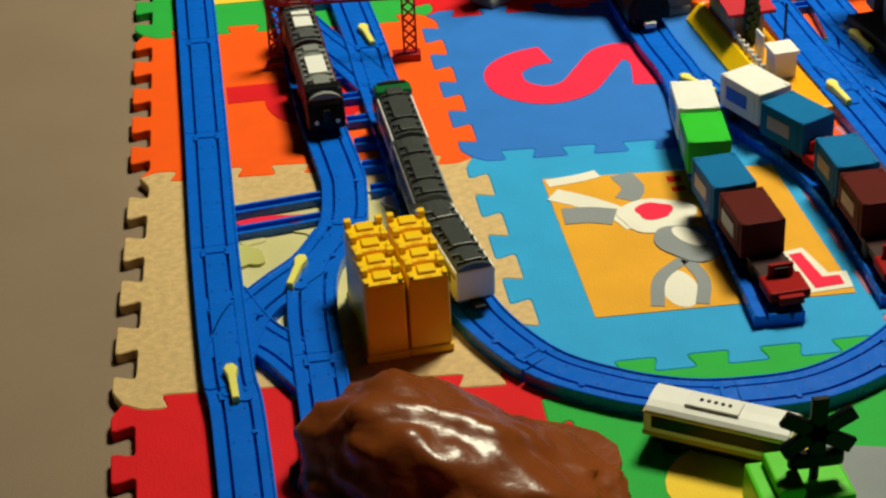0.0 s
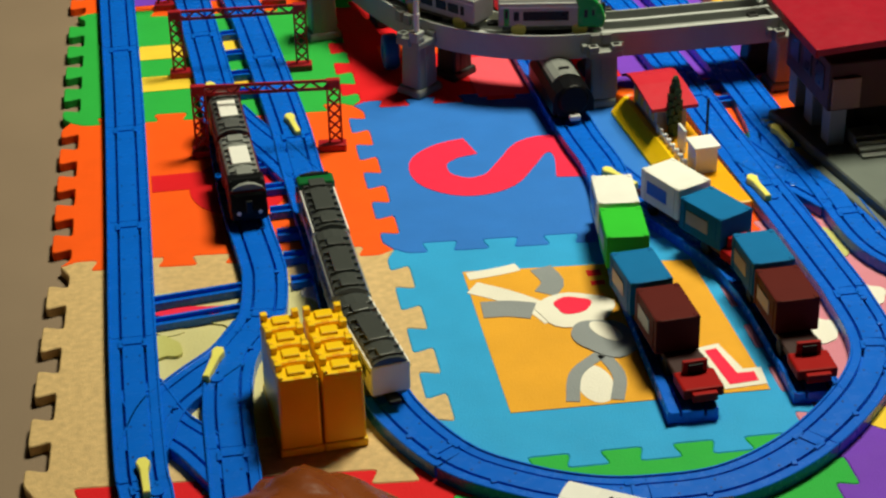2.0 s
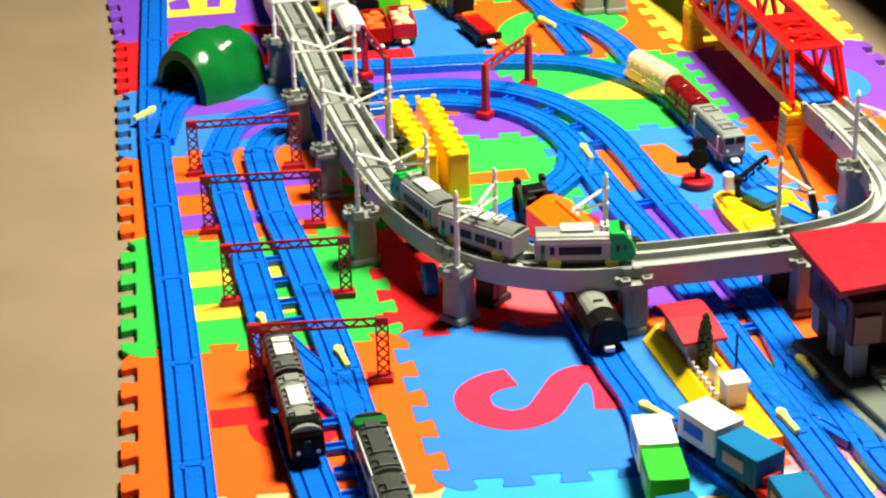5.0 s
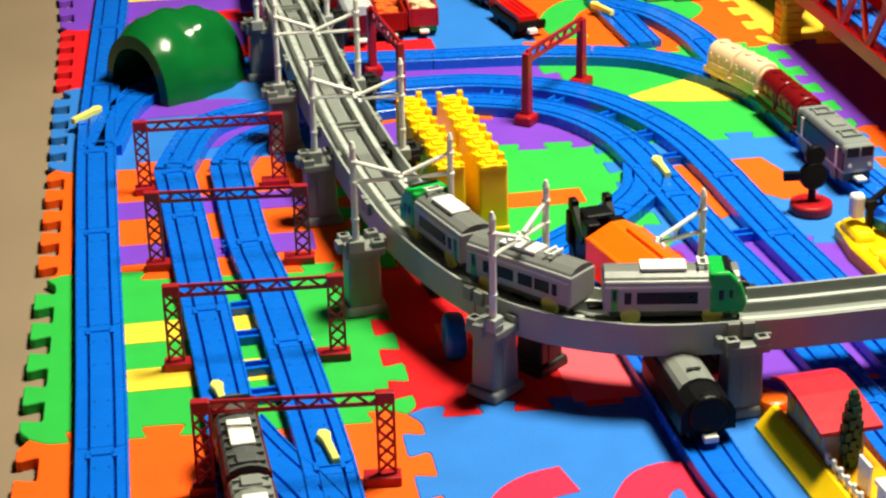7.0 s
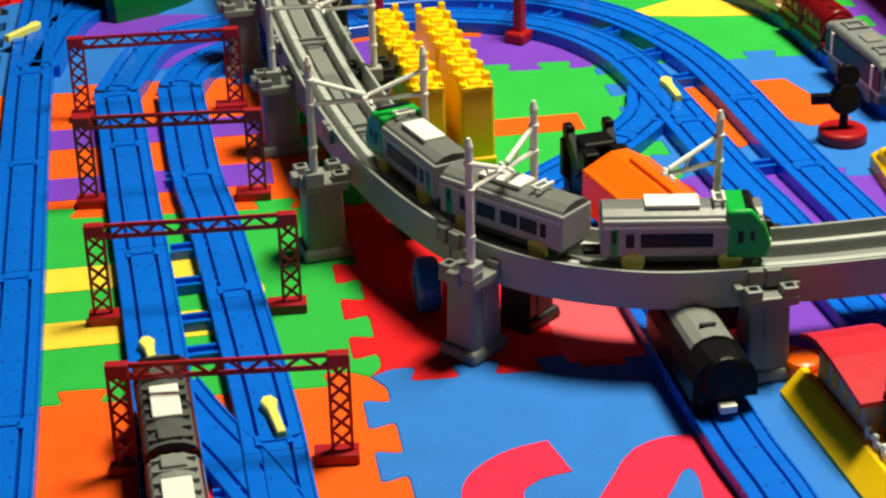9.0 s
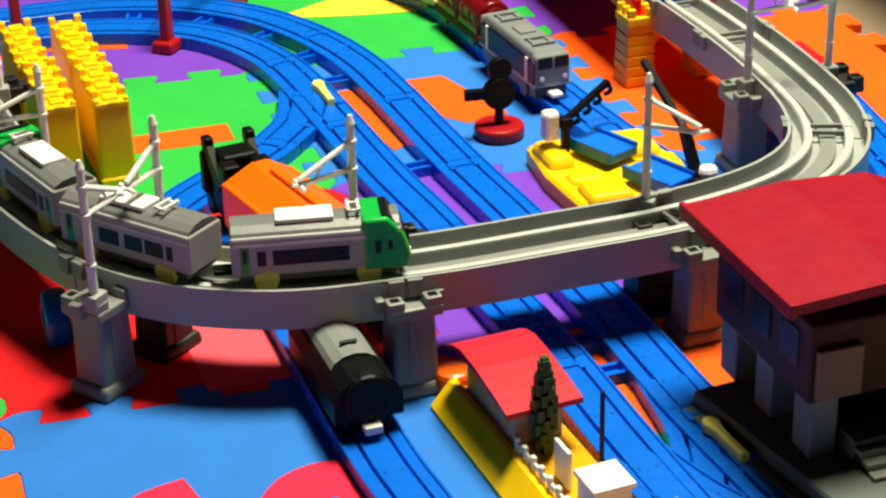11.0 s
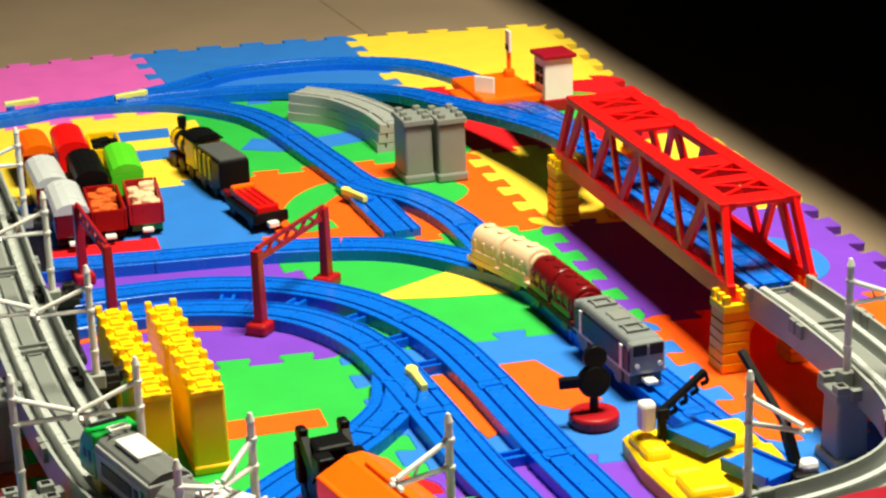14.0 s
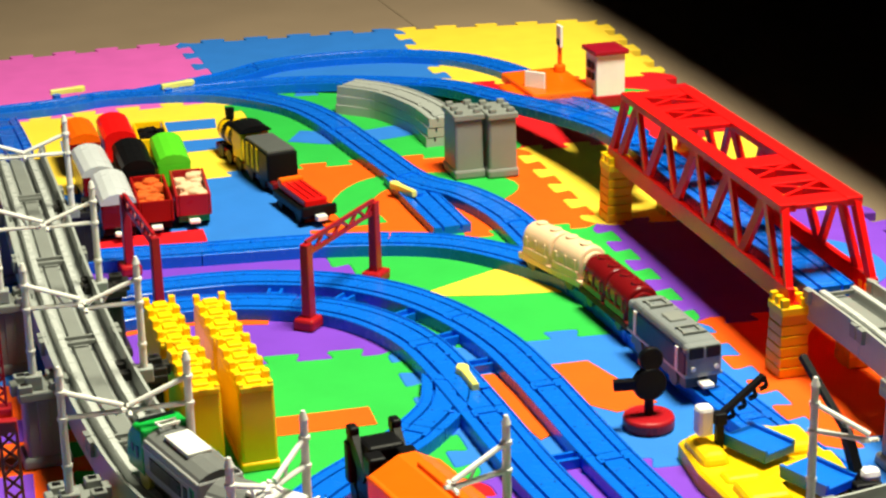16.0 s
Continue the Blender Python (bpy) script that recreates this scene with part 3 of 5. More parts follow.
rail_line([(1.075, 0.95), (1.060, 0.83), (1.044, 0.74), (1.00, 0.62), (0.94, 0.52), (0.88, 0.42)], BLUE_CURVE)
rail_line([(0.064, 0.00), (0.082, 0.06), (0.112, 0.10), (0.145, 0.135), (0.170, 0.18)], BLUE_CURVE, low=-0.0012)
rail_line([(0.137, -0.05), (0.112, 0.00), (0.085, 0.04), (0.063, 0.10)], BLUE_CURVE, low=-0.0018)
rail_line([(0.172, 0.64), (0.190, 0.59), (0.215, 0.53), (0.240, 0.46)], BLUE_CURVE, low=-0.0012)
rail_line([(0.690, 0.46), (0.708, 0.40), (0.735, 0.35), (0.758, 0.30)], BLUE_CURVE, low=-0.0012)
rail_line([(0.687, 0.33), (0.712, 0.39), (0.738, 0.46), (0.746, 0.54)], BLUE_CURVE, low=-0.0018)
pick = lambda objs, y: min(objs, key=lambda o: abs(o.location.y - y))  # noqa: E731
for y in (0.40, 0.352, 0.305, 0.258, 0.50, 0.45, 0.86, 0.80, 0.74, 0.69, 1.00, 1.06):
    xa = 0.160 + 0.035 * max(0, min(1, (0.8 - y) / 0.6)) + 0.018
    xb = xa + 0.034
    crossbars(pick(t2, y), [((xa, y - 0.001), (xb, y + 0.001))])
for y in (0.205, 0.243):
    crossbars(pick(t2, y), [((0.080, y), (0.170, y + 0.012))])
def ladder(owner, inside, outside, places):
    """Bars between two neighbouring tracks, at the given shares of the first one's length."""
    a, b = smooth_path(inside), smooth_path(outside)
    for f in places:
        p = a[round(f * (len(a) - 1))]
        q = min(b, key=lambda v: (v - p).length)
        d = (q - p).normalized() * 0.0200
        crossbars(owner, [((p + d).to_2d(), (q - d).to_2d())])


ladder(t3b[-1], INNER_CURVE, OUTER_CURVE, (0.14, 0.225, 0.31, 0.40, 0.48, 0.62))
ladder(t3b[-1], INNER_STRAIGHT, OUTER_STRAIGHT, (0.47, 0.52, 0.70, 0.88))


def lever(x, y, turn, label="yellow switch lever on a blue rail"):
    t = thing("switch_lever", pose(x, y, 0.011, 0, 0, turn), label, "switch lever", "yellow switch levers")
    part("handle", slab([(-0.003, -0.022), (0.003, -0.022), (0.0035, 0.010), (0.006, 0.020), (0.003, 0.026), (-0.003, 0.026), (-0.006, 0.020), (-0.0035, 0.010)], 0.0, 0.007, chamfer=0.001), LEMON, t)
    part("pivot", cyl((0.008, -0.016, -0.002), 0.006, 0.008, n=14), RAIL, t, "blue pivot block")


for x, y, a in ((0.128, 0.112, -18), (0.066, -0.045, 3), (0.241, 0.575, 8), (0.160, 0.675, 8), (0.649, 1.087, 2), (0.809, 1.315, 26), (0.712, 1.630, 20), (0.514, 2.184, -72), (0.365, 2.200, -78), (0.041, 1.374, -40), (0.689, 0.337, 6), (0.748, 0.445, 6), (0.558, 0.385, 30)):
    lever(x, y, a)

# ---- viaduct ----
VIA = [(0.285, 1.75, 0.060), (0.297, 1.50, 0.074), (0.307, 1.30, 0.074), (0.320, 1.12, 0.074), (0.338, 0.96, 0.074), (0.366, 0.82, 0.074), (0.420, 0.698, 0.074), (0.500, 0.640, 0.074), (0.600, 0.627, 0.074), (0.700, 0.628, 0.074), (0.795, 0.633, 0.074), (0.884, 0.656, 0.074), (0.942, 0.700, 0.074), (0.971, 0.768, 0.074), (0.980, 0.86, 0.074), (0.980, 0.96, 0.074), (0.975, 1.045, 0.074)]
rail_line(VIA, "grey plastic elevated toy track girder on piers", section=DECK_SECTION, mat=GREYL, name="elevated_track", joints=False, piece=0.205, group="grey elevated track pieces")
rail_line([(0.285, 1.75, 0.054), (0.279, 1.90, 0.034), (0.272, 2.05, 0.012)], "blue plastic sloping toy rail", low=0.0)


def build_pier(label, GREY):
    t = thing("viaduct_pier", pose(0, 0, 0), label, "toy pier", "viaduct piers")
    part("column", box((0, 0, 0.034), (0.032, 0.028, 0.052), 0.003, taper=0.92), GREY, t)
    part("foot", box((0, 0, 0.005), (0.042, 0.036, 0.010), 0.003, taper=0.92), GREY, t)
    part("cap", box((0, 0, 0.0635), (0.038, 0.034, 0.008), 0.0015), GREY, t)
    for a in (-0.013, 0.013):
        for b in (-0.011, 0.011):
            socket = part("socket", box((a, b, 0.0700), (0.0115, 0.0105, 0.007), 0.0010), GREY, t)
            part("hole", box((a, b, 0.0734), (0.0062, 0.0055, 0.0008)), BLACK, socket, "dark square hole")
    for s in (-1, 1):
        part("side_clip", box((s * 0.0205, 0, 0.0670), (0.006, 0.012, 0.010), 0.0010), GREY, t)
    part("seam_rib", box((0, -0.0128, 0.034), (0.010, 0.003, 0.050), 0.0008), GREY, t)
    return t


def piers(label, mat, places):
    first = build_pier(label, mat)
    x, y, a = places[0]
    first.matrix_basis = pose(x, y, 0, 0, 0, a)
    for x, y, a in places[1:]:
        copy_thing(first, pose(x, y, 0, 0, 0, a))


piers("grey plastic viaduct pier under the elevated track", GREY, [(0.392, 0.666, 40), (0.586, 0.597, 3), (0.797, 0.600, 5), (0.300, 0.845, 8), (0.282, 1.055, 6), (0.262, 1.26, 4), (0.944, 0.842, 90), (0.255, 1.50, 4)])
# inner row: same pier, darkened in colour for the shade below the deck
piers("plastic viaduct pier under the elevated track, with shade put into its dark colour", PIERSHADED, [(0.438, 0.704, 40), (0.600, 0.678, 3), (0.781, 0.650, 5), (0.383, 0.872, 8), (0.365, 1.06, 6), (0.350, 1.27, 4), (1.026, 0.846, 90), (0.340, 1.51, 4)])


def post(x, y, turn, reach, label="white plastic overhead-line post on the elevated track"):
    t = thing("catenary_post", pose(x, y, 0.070, 0, 0, turn), label, "catenary post", "white overhead-line posts")
    part("pole", cyl((0, 0, 0.050), 0.0033, 0.100, n=12, r2=0.0027), WHITE, t)
    part("cap", cyl((0, 0, 0.102), 0.0033, 0.006, n=12, r2=0.0014), WHITE, t)
    for z in (0.030, 0.066, 0.086):
        part("collar", cyl((0, 0, z), 0.0039, 0.003, n=12, bev=0.0005), WHITE, t)
    part("clip", box((0, 0, 0.004), (0.014, 0.012, 0.012), 0.001), GREYL, t, "grey clip at its base")
    bm = rod((0, 0, 0.086), (reach, 0, 0.070), 0.0020)
    rod((0, 0, 0.066), (reach, 0, 0.066), 0.0020, bm)
    rod((reach * 0.55, 0, 0.078), (reach * 0.7, 0, 0.066), 0.0010, bm)
    part("bracket", bm, WHITE, t)
    bm = rod((reach, -0.006, 0.068), (reach, 0.006, 0.064), 0.0016)
    rod((reach - 0.006, 0, 0.064), (reach + 0.006, 0, 0.068), 0.0016, bm)
    part("insulator", bm, WHITE, t)


for x, y, a, r in ((0.294, 0.826, 3, 0.042), (0.382, 0.829, 183, 0.042), (0.278, 1.048, 0, 0.042), (0.366, 1.037, 180, 0.042), (0.258, 1.254, 0, 0.042), (0.346, 1.25, 180, 0.042), (0.388, 0.650, 45, 0.034), (0.444, 0.706, 225, 0.034), (0.568, 0.662, -160, 0.042), (0.781, 0.662, -40, 0.038), (0.944, 0.842, 10, 0.036), (1.018, 0.846, 185, 0.036), (0.250, 1.48, 0, 0.042), (0.335, 1.48, 180, 0.042)):
    post(x, y, a, r)


# ---- gantries over the double track ----
def build_gantry():
    t = thing("track_gantry", pose(0, 0, 0), "dark red plastic lattice gantry over the double track", "gantry", "red lattice gantries")
    w = 0.071
    for s in (-1, 1):
        bm = bmesh.new()
        for o in (-0.0065, 0.0065):
            bar((s * w + o, 0, 0.006), (s * w + o, 0, 0.076), 0.0022, 0.003, bm)
        for k in range(5):
            z = 0.010 + k * 0.0125
            bar((s * w - 0.0065, 0, z), (s * w + 0.0065, 0, z + 0.0125), 0.0016, 0.002, bm)
            bar((s * w + 0.0065, 0, z), (s * w - 0.0065, 0, z + 0.0125), 0.0016, 0.002, bm)
        part("leg", bm, REDD2, t)
        part("foot", box((s * (w - 0.004), 0, 0.004), (0.030, 0.016, 0.008), 0.001), REDD2, t)
        part("corner_block", box((s * w, 0, 0.077), (0.015, 0.008, 0.010), 0.001), REDD2, t)
    bm = bar((-w, 0, 0.080), (w, 0, 0.080), 0.0022, 0.003)
    bar((-w, 0, 0.071), (w, 0, 0.071), 0.0022, 0.003, bm)
    for k in range(12):
        a, b = -w + k * 2 * w / 12, -w + (k + 1) * 2 * w / 12
        bar((a, 0, 0.071 if k % 2 else 0.080), (b, 0, 0.080 if k % 2 else 0.071), 0.0015, 0.002, bm)
    part("beam", bm, REDD2, t)
    return t


REDD2 = plastic("gantry_red", (0.34, 0.012, 0.020), 0.3)
g = build_gantry()
GANTRIES = [(0.212, 0.545, -5), (0.196, 0.757, -3), (0.184, 0.965, -5), (0.176, 1.160, -2)]
g.matrix_basis = pose(*GANTRIES[0][:2], 0, 0, 0, GANTRIES[0][2])
for x, y, a in GANTRIES[1:]:
    copy_thing(g, pose(x, y, 0, 0, 0, a))


# ---- red gates over the far double track ----
def gate(ax, ay, bx, by):
    c = Vector(((ax + bx) / 2, (ay + by) / 2, 0))
    a = math.degrees(math.atan2(by - ay, bx - ax))
    w = math.hypot(bx - ax, by - ay) / 2
    t = thing("red_gate", pose(c.x, c.y, 0, 0, 0, a), "red plastic gantry gate over two curved tracks", "gantry", "red gates")
    for s in (-1, 1):
        part("leg", box((s * w, 0, 0.044), (0.012, 0.010, 0.082), 0.0012, taper=0.85), RED2, t)
        part("foot", box((s * w, 0, 0.006), (0.026, 0.022, 0.012), 0.003), RED2, t)
    bm = bar((-w, 0, 0.086), (w, 0, 0.086), 0.003, 0.004)
    bar((-w, 0, 0.074), (w, 0, 0.074), 0.003, 0.004, bm)
    for k in range(8):
        p, q = -w + k * w / 4, -w + (k + 1) * w / 4
        bar((p, 0, 0.074 if k % 2 else 0.086), (q, 0, 0.086 if k % 2 else 0.074), 0.0026, 0.003, bm)
    part("beam", bm, RED2, t)


RED2 = plastic("gate_red", (0.36, 0.008, 0.014), 0.3)
gate(0.541, 1.280, 0.628, 1.386)
gate(0.405, 1.345, 0.388, 1.482)

# ---- truss bridge ----
tb = thing("truss_bridge", pose(0.964, 1.275, 0.072, 0, 0, 1.6), "bright red plastic truss bridge carrying a blue track", "toy bridge")
HL, HW, TH = 0.232, 0.040, 0.074
for s in (-1, 1):
    part("lower_chord", box((s * HW, 0, 0.001), (0.007, 2 * HL, 0.019), 0.001), RED, tb)
    part("upper_chord", box((s * (HW - 0.008), 0, TH), (0.016, 2 * HL - 0.06, 0.008), 0.001), RED, tb)
    for k in range(10):
        bm = bmesh.new()
        y0, y1 = -HL + 0.030 + k * (2 * HL - 0.06) / 10, -HL + 0.030 + (k + 1) * (2 * HL - 0.06) / 10
        if k % 2:
            y0, y1 = y1, y0
        bar((s * HW, y0, 0.004), (s * (HW - 0.005), y1, TH), 0.0050, 0.0095, bm)
        part("web_bar", bm, RED, tb)
    for e in (-1, 1):
        part("end_post", bar((s * HW, e * (HL - 0.006), 0.004), (s * (HW - 0.006), e * (HL - 0.034), TH), 0.0065, 0.008), RED, tb)
for y, d in ((-HL + 0.042, 0.024), (-HL + 0.100, 0.018), (-HL + 0.160, 0.030), (HL - 0.160, 0.030), (HL - 0.100, 0.018), (HL - 0.042, 0.024)):
    part("top_plate", box((0, y, TH + 0.0005), (2 * HW - 0.016, d, 0.005), 0.001), RED, tb)
for y in (-HL + 0.071, -HL + 0.130, HL - 0.130, HL - 0.071):
    bm = bar((-HW + 0.012, y - 0.018, TH), (HW - 0.012, y + 0.018, TH), 0.004, 0.007)
    bar((HW - 0.012, y - 0.018, TH + 0.0004), (-HW + 0.012, y + 0.018, TH + 0.0004), 0.004, 0.007, bm)
    part("top_brace", bm, RED, tb)
part("deck", box((0, 0, -0.007), (2 * HW - 0.006, 2 * HL, 0.004)), RED, tb)
rail_line([(0.970, 1.046, 0.0675), (0.964, 1.275, 0.0675), (0.958, 1.506, 0.0675)], "blue plastic straight toy rail on the red truss bridge", low=0.0, piece=0.23)


def castle_pier(x, y, turn):
    t = thing("castle_pier", pose(x, y, 0, 0, 0, turn), "yellow plastic castle-shaped bridge pier with a battlement top", "toy pier", "yellow castle piers")
    for a in (-0.034, 0.034):
        for k in range(6):
            part("block_course", box((a, 0, 0.0055 + k * 0.0098), (0.0285 - 0.0006 * k, 0.030 - 0.0006 * k, 0.0094), 0.0012), OCHRE, t)
        part("head", box((a, 0, 0.0625), (0.027, 0.030, 0.008), 0.001), YELLOW, t)
        for c in (-0.009, 0.009):
            for b in (-0.011, 0.0, 0.011):
                part("merlon", box((a + c, b, 0.0705), (0.007, 0.006, 0.008), 0.0008), YELLOW, t)
    arch_line = [(0.0195 * math.cos(math.pi * k / 10), 0.022 + 0.026 * math.sin(math.pi * k / 10)) for k in range(11)]
    bm = profile_y([(0.0205, 0.0), (0.0205, 0.064), (-0.0205, 0.064), (-0.0205, 0.0), (-0.0195, 0.0)] + arch_line[::-1] + [(0.0195, 0.0)], -0.006, 0.006)
    part("arch_web", bm, OCHRE, t, "ochre arched wall between the towers")


castle_pier(0.966, 1.052, 2)
castle_pier(0.955, 1.500, 2)


# ---- stacked yellow piers ----
def slab_pier(x, y, z, turn, label, W=0.030):
    t = thing("yellow_pier", pose(x, y, z, 0, 0, turn), label, "toy pier", "spare yellow piers")
    part("column", box((0, 0, 0.037), (W, 0.100, 0.066), 0.0025, taper=0.97), YELLOW, t)
    part("foot", box((0, 0, 0.004), (W + 0.002, 0.104, 0.008), 0.002), YELLOW, t)
    for k in range(4):
        b = -0.040 + k * 0.0266
        part("top_tile", box((0, b, 0.0715), (W - 0.002, 0.020, 0.005), 0.001), YELLOW, t)
        part("top_pad", box((0, b + 0.002, 0.0745), (W * 0.42, 0.012, 0.004), 0.001), YELLOW, t)
        part("socket", box((0, b - 0.0085, 0.0736), (0.007, 0.004, 0.0012), 0.0004), OCHRE, t)
        for a in (-W * 0.38, W * 0.38):
            part("stud", box((a, b + 0.008, 0.0755), (0.006, 0.007, 0.009), 0.0008), YELLOW, t)
            part("stud", box((a * 1.05, b - 0.006, 0.0740), (0.004, 0.006, 0.005), 0.0008), YELLOW, t)


slab_pier(0.405, 1.040, 0, 3, "spare yellow plastic pier standing on the green mat")
slab_pier(0.396, 1.145, 0, 3, "spare yellow plastic pier standing on the green mat")
slab_pier(0.447, 1.035, 0, 3, "spare yellow plastic pier standing on the green mat")
slab_pier(0.440, 1.140, 0, 3, "spare yellow plastic pier standing on the green mat")
slab_pier(0.191, 0.035, 0, 4, "spare yellow plastic pier standing on the wood-print mat", 0.035)
slab_pier(0.2275, 0.038, 0, 4, "spare yellow plastic pier standing on the wood-print mat", 0.035)

# ---- vehicles: x to the right, y forward, wheels on z = 0 ----
def wheels(t, L, mat, r=0.0085, w=0.030, ys=None):
    for y in ys or (-L * 0.30, L * 0.30):
        for s in (-1, 1):
            part("wheel", cyl((s * w / 2, y, r), r, 0.005, "x", 16, bev=0.0008), mat, t)


def hook(t, L, front=True):
    y = L / 2 if front else -L / 2
    k = 1 if front else -1
    part("coupler", box((0, y + k * 0.005, 0.010), (0.011, 0.014, 0.004), 0.0012), BLACK if not front else WHITE, t)


def arch(w, z0, z1, r):
    """A roof outline from eave to eave."""
    pts = [(-w / 2, z0)]
    for k in range(7):
        a = math.pi * (1 - k / 6)
        pts.append((w / 2 * math.cos(a) * (1 - 0.10 * math.sin(a)) , z1 - r + r * math.sin(a)))
    pts.append((w / 2, z0))
    return pts[::-1]


def rail_car(m, label, body, roof, L=0.112, W=0.035, front=None, windows=5, wheel=None, z0=0.010, group="", roof_box=WHITE, both=False, H=0.046):
    """A passenger car: underframe, body, roof, windows, wheels; front gives the cab's colour."""
    t = thing("toy_train_car", m, label, "toy train", group)
    part("underframe", box((0, 0, 0.011), (W * 0.86, L * 0.92, 0.008), 0.001), GREYD, t)
    part("body", box((0, 0, (z0 + H - 0.008) / 2 + 0.002), (W, L, H - 0.012 - z0 + 0.004), 0.0018), body, t)
    part("roof", profile_y(arch(W * 0.985, H - 0.012, H, 0.008), -L / 2 + 0.001, L / 2 - 0.001), roof, t)
    express = body is SILVER
    for s in (-1, 1):
        part("gutter", box((s * W * 0.49, 0, H - 0.0115), (0.0018, L - 0.002, 0.0022), 0.0005), BRIGHT if express else roof, t)
    lo, hi = -L / 2 + 0.012, L / 2 - (0.034 if front else 0.012)
    for s in (-1, 1):
        if express:
            span = hi - lo
            for f, w in ((0.12, 0.006), (0.36, 0.017), (0.60, 0.015), (0.80, 0.015), (0.95, 0.005)):
                part("window", box((s * W / 2, lo + span * f, H - 0.0215), (0.0014, w, 0.0105), 0.0004), GLASSY, t)
        else:
            for k in range(windows):
                y = lo + (hi - lo) * (k + 0.5) / windows
                part("window", box((s * W / 2, y, H - 0.019), (0.0012, (hi - lo) / windows * 0.72, 0.009), 0.0004), GLASSY, t)
        part("door", box((s * W / 2, lo - 0.003, H - 0.022), (0.0010, 0.006, 0.022), 0.0003), GREEN if express else body, t)
        if express:
            part("door_window", box((s * W / 2, lo - 0.003, H - 0.019), (0.0016, 0.003, 0.010), 0.0003), GLASSY, t)
    part("roof_panel", box((0, -L * 0.06, H + 0.0004), (0.019, L * 0.34, 0.0034), 0.001), roof_box, t)
    if express:
        bm = bar((-0.008, L * 0.20, H + 0.004), (0.008, L * 0.20, H + 0.004), 0.0018)
        bar((-0.008, L * 0.26, H + 0.004), (0.008, L * 0.26, H + 0.004), 0.0018, None, bm)
        for q in (-0.006, 0.006):
            bar((q, L * 0.19, H + 0.003), (q, L * 0.27, H + 0.003), 0.0016, None, bm)
        part("pantograph", bm, WHITE, t)
    else:
        for y in (-L * 0.40, L * 0.26):
            part("roof_vent", box((0, y, H + 0.0003), (0.016, 0.014, 0.0040), 0.0012), roof, t)
        for k in range(8):
            part("roof_rib", box((0, -L * 0.44 + k * L * 0.11, H - 0.0012), (W * 0.80, 0.0016, 0.0030), 0.0005), roof, t)
    if front:
        for e in ((1, -1) if both else (1,)):
            y0, y1 = e * (L / 2 - 0.026), e * (L / 2)
            nose = [(y0, z0), (y1 + e * 0.003, z0), (y1 + e * 0.006, z0 + 0.010), (y1 + e * 0.001, H - 0.010), (y1 - e * 0.009, H + 0.0012), (y0, H + 0.0008)]
            bm = profile_x(nose if e > 0 else nose[::-1], -W / 2 - 0.0008, W / 2 + 0.0008)
            bmesh.ops.recalc_face_normals(bm, faces=bm.faces[:])
            bmesh.ops.bevel(bm, geom=bm.edges[:], offset=0.0028, segments=3, affect="EDGES", profile=0.5)
            part("cab", bm, front, t)
            part("nose_door", box((0, y1 + e * 0.0042, 0.026), (0.0065, 0.004, 0.013), 0.0008), GLASSY, t, "black door in the nose")
            part("windscreen", profile_x([(y1 + e * 0.0022, H - 0.011), (y1 - e * 0.0085, H + 0.0022), (y1 - e * 0.013, H + 0.0020), (y1 - e * 0.006, H - 0.011)], -W * 0.40, W * 0.40), GLASSY, t)
            for s in (-1, 1):
                part("side_window", box((s * (W / 2 + 0.0008), y0 + e * 0.010, H - 0.019), (0.001, 0.004, 0.009), 0.0003), GLASSY, t)
                part("side_window", box((s * (W / 2 + 0.0008), y0 + e * 0.018, H - 0.018), (0.001, 0.003, 0.007), 0.0003), GLASSY, t)
                part("headlight", cyl((s * W * 0.3, y1 + e * 0.0050, 0.020), 0.0022, 0.002, "y", 10), WHITE, t)
    wheels(t, L, wheel or GREYD)
    hook(t, L, False)
    return t


# green and silver three-car train on the viaduct
via = smooth_path(VIA, 0.004)
def via_at(s, back=False):
    k = round(s / 0.004)
    d = via[k + 9] - via[k - 9]
    a = math.degrees(math.atan2(d.y, d.x)) - 90
    return pose(via[k].x, via[k].y, 0.076, 0, 0, a + (180 if back else 0))


S0 = 1.082
rail_car(via_at(S0 + 0.122), "silver and green toy express car leading on the viaduct", SILVER, ROOFGREY, front=GREEN, wheel=LEMON, group="green express train")
rail_car(via_at(S0), "silver middle car of the green toy express on the viaduct", SILVER, ROOFGREY, wheel=LEMON, windows=6, group="green express train")
rail_car(via_at(S0 - 0.124, True), "silver and green toy express rear car on the viaduct", SILVER, ROOFGREY, front=GREEN, wheel=LEMON, group="green express train")

# brown two-car train on the left double track
rail_car(pose(0.176, 0.420, 0.0095, 0, 0, 183), "dark brown toy tram car with a white roof panel", MAROON, GREY, L=0.115, front=BLACK, windows=4, group="brown toy train", H=0.048)
rail_car(pose(0.170, 0.545, 0.0095, 0, 0, 3), "dark brown toy tram car with grey and white roof", MAROON, GREYD, L=0.115, front=MAROON, windows=4, group="brown toy train", H=0.048)

# grey-roofed three-car train on the outer track
for k, y in enumerate((0.325, 0.205, 0.085)):
    x = {0: 0.2475, 1: 0.2525, 2: 0.2645}[k]
    rail_car(pose(x, y, 0.0095, 0, 0, (3, 3, 10)[k]), ("white and green toy commuter car with a dark grey roof", "white toy commuter car with a dark grey roof", "white toy commuter rear car with a dark grey roof")[k], (WHITE, GREY, WHITE)[k], GLOSSROOF, L=0.114, front=(GREEND if k == 0 else None), windows=6, group="grey-roofed toy train", roof_box=GLOSSROOF, H=0.047)


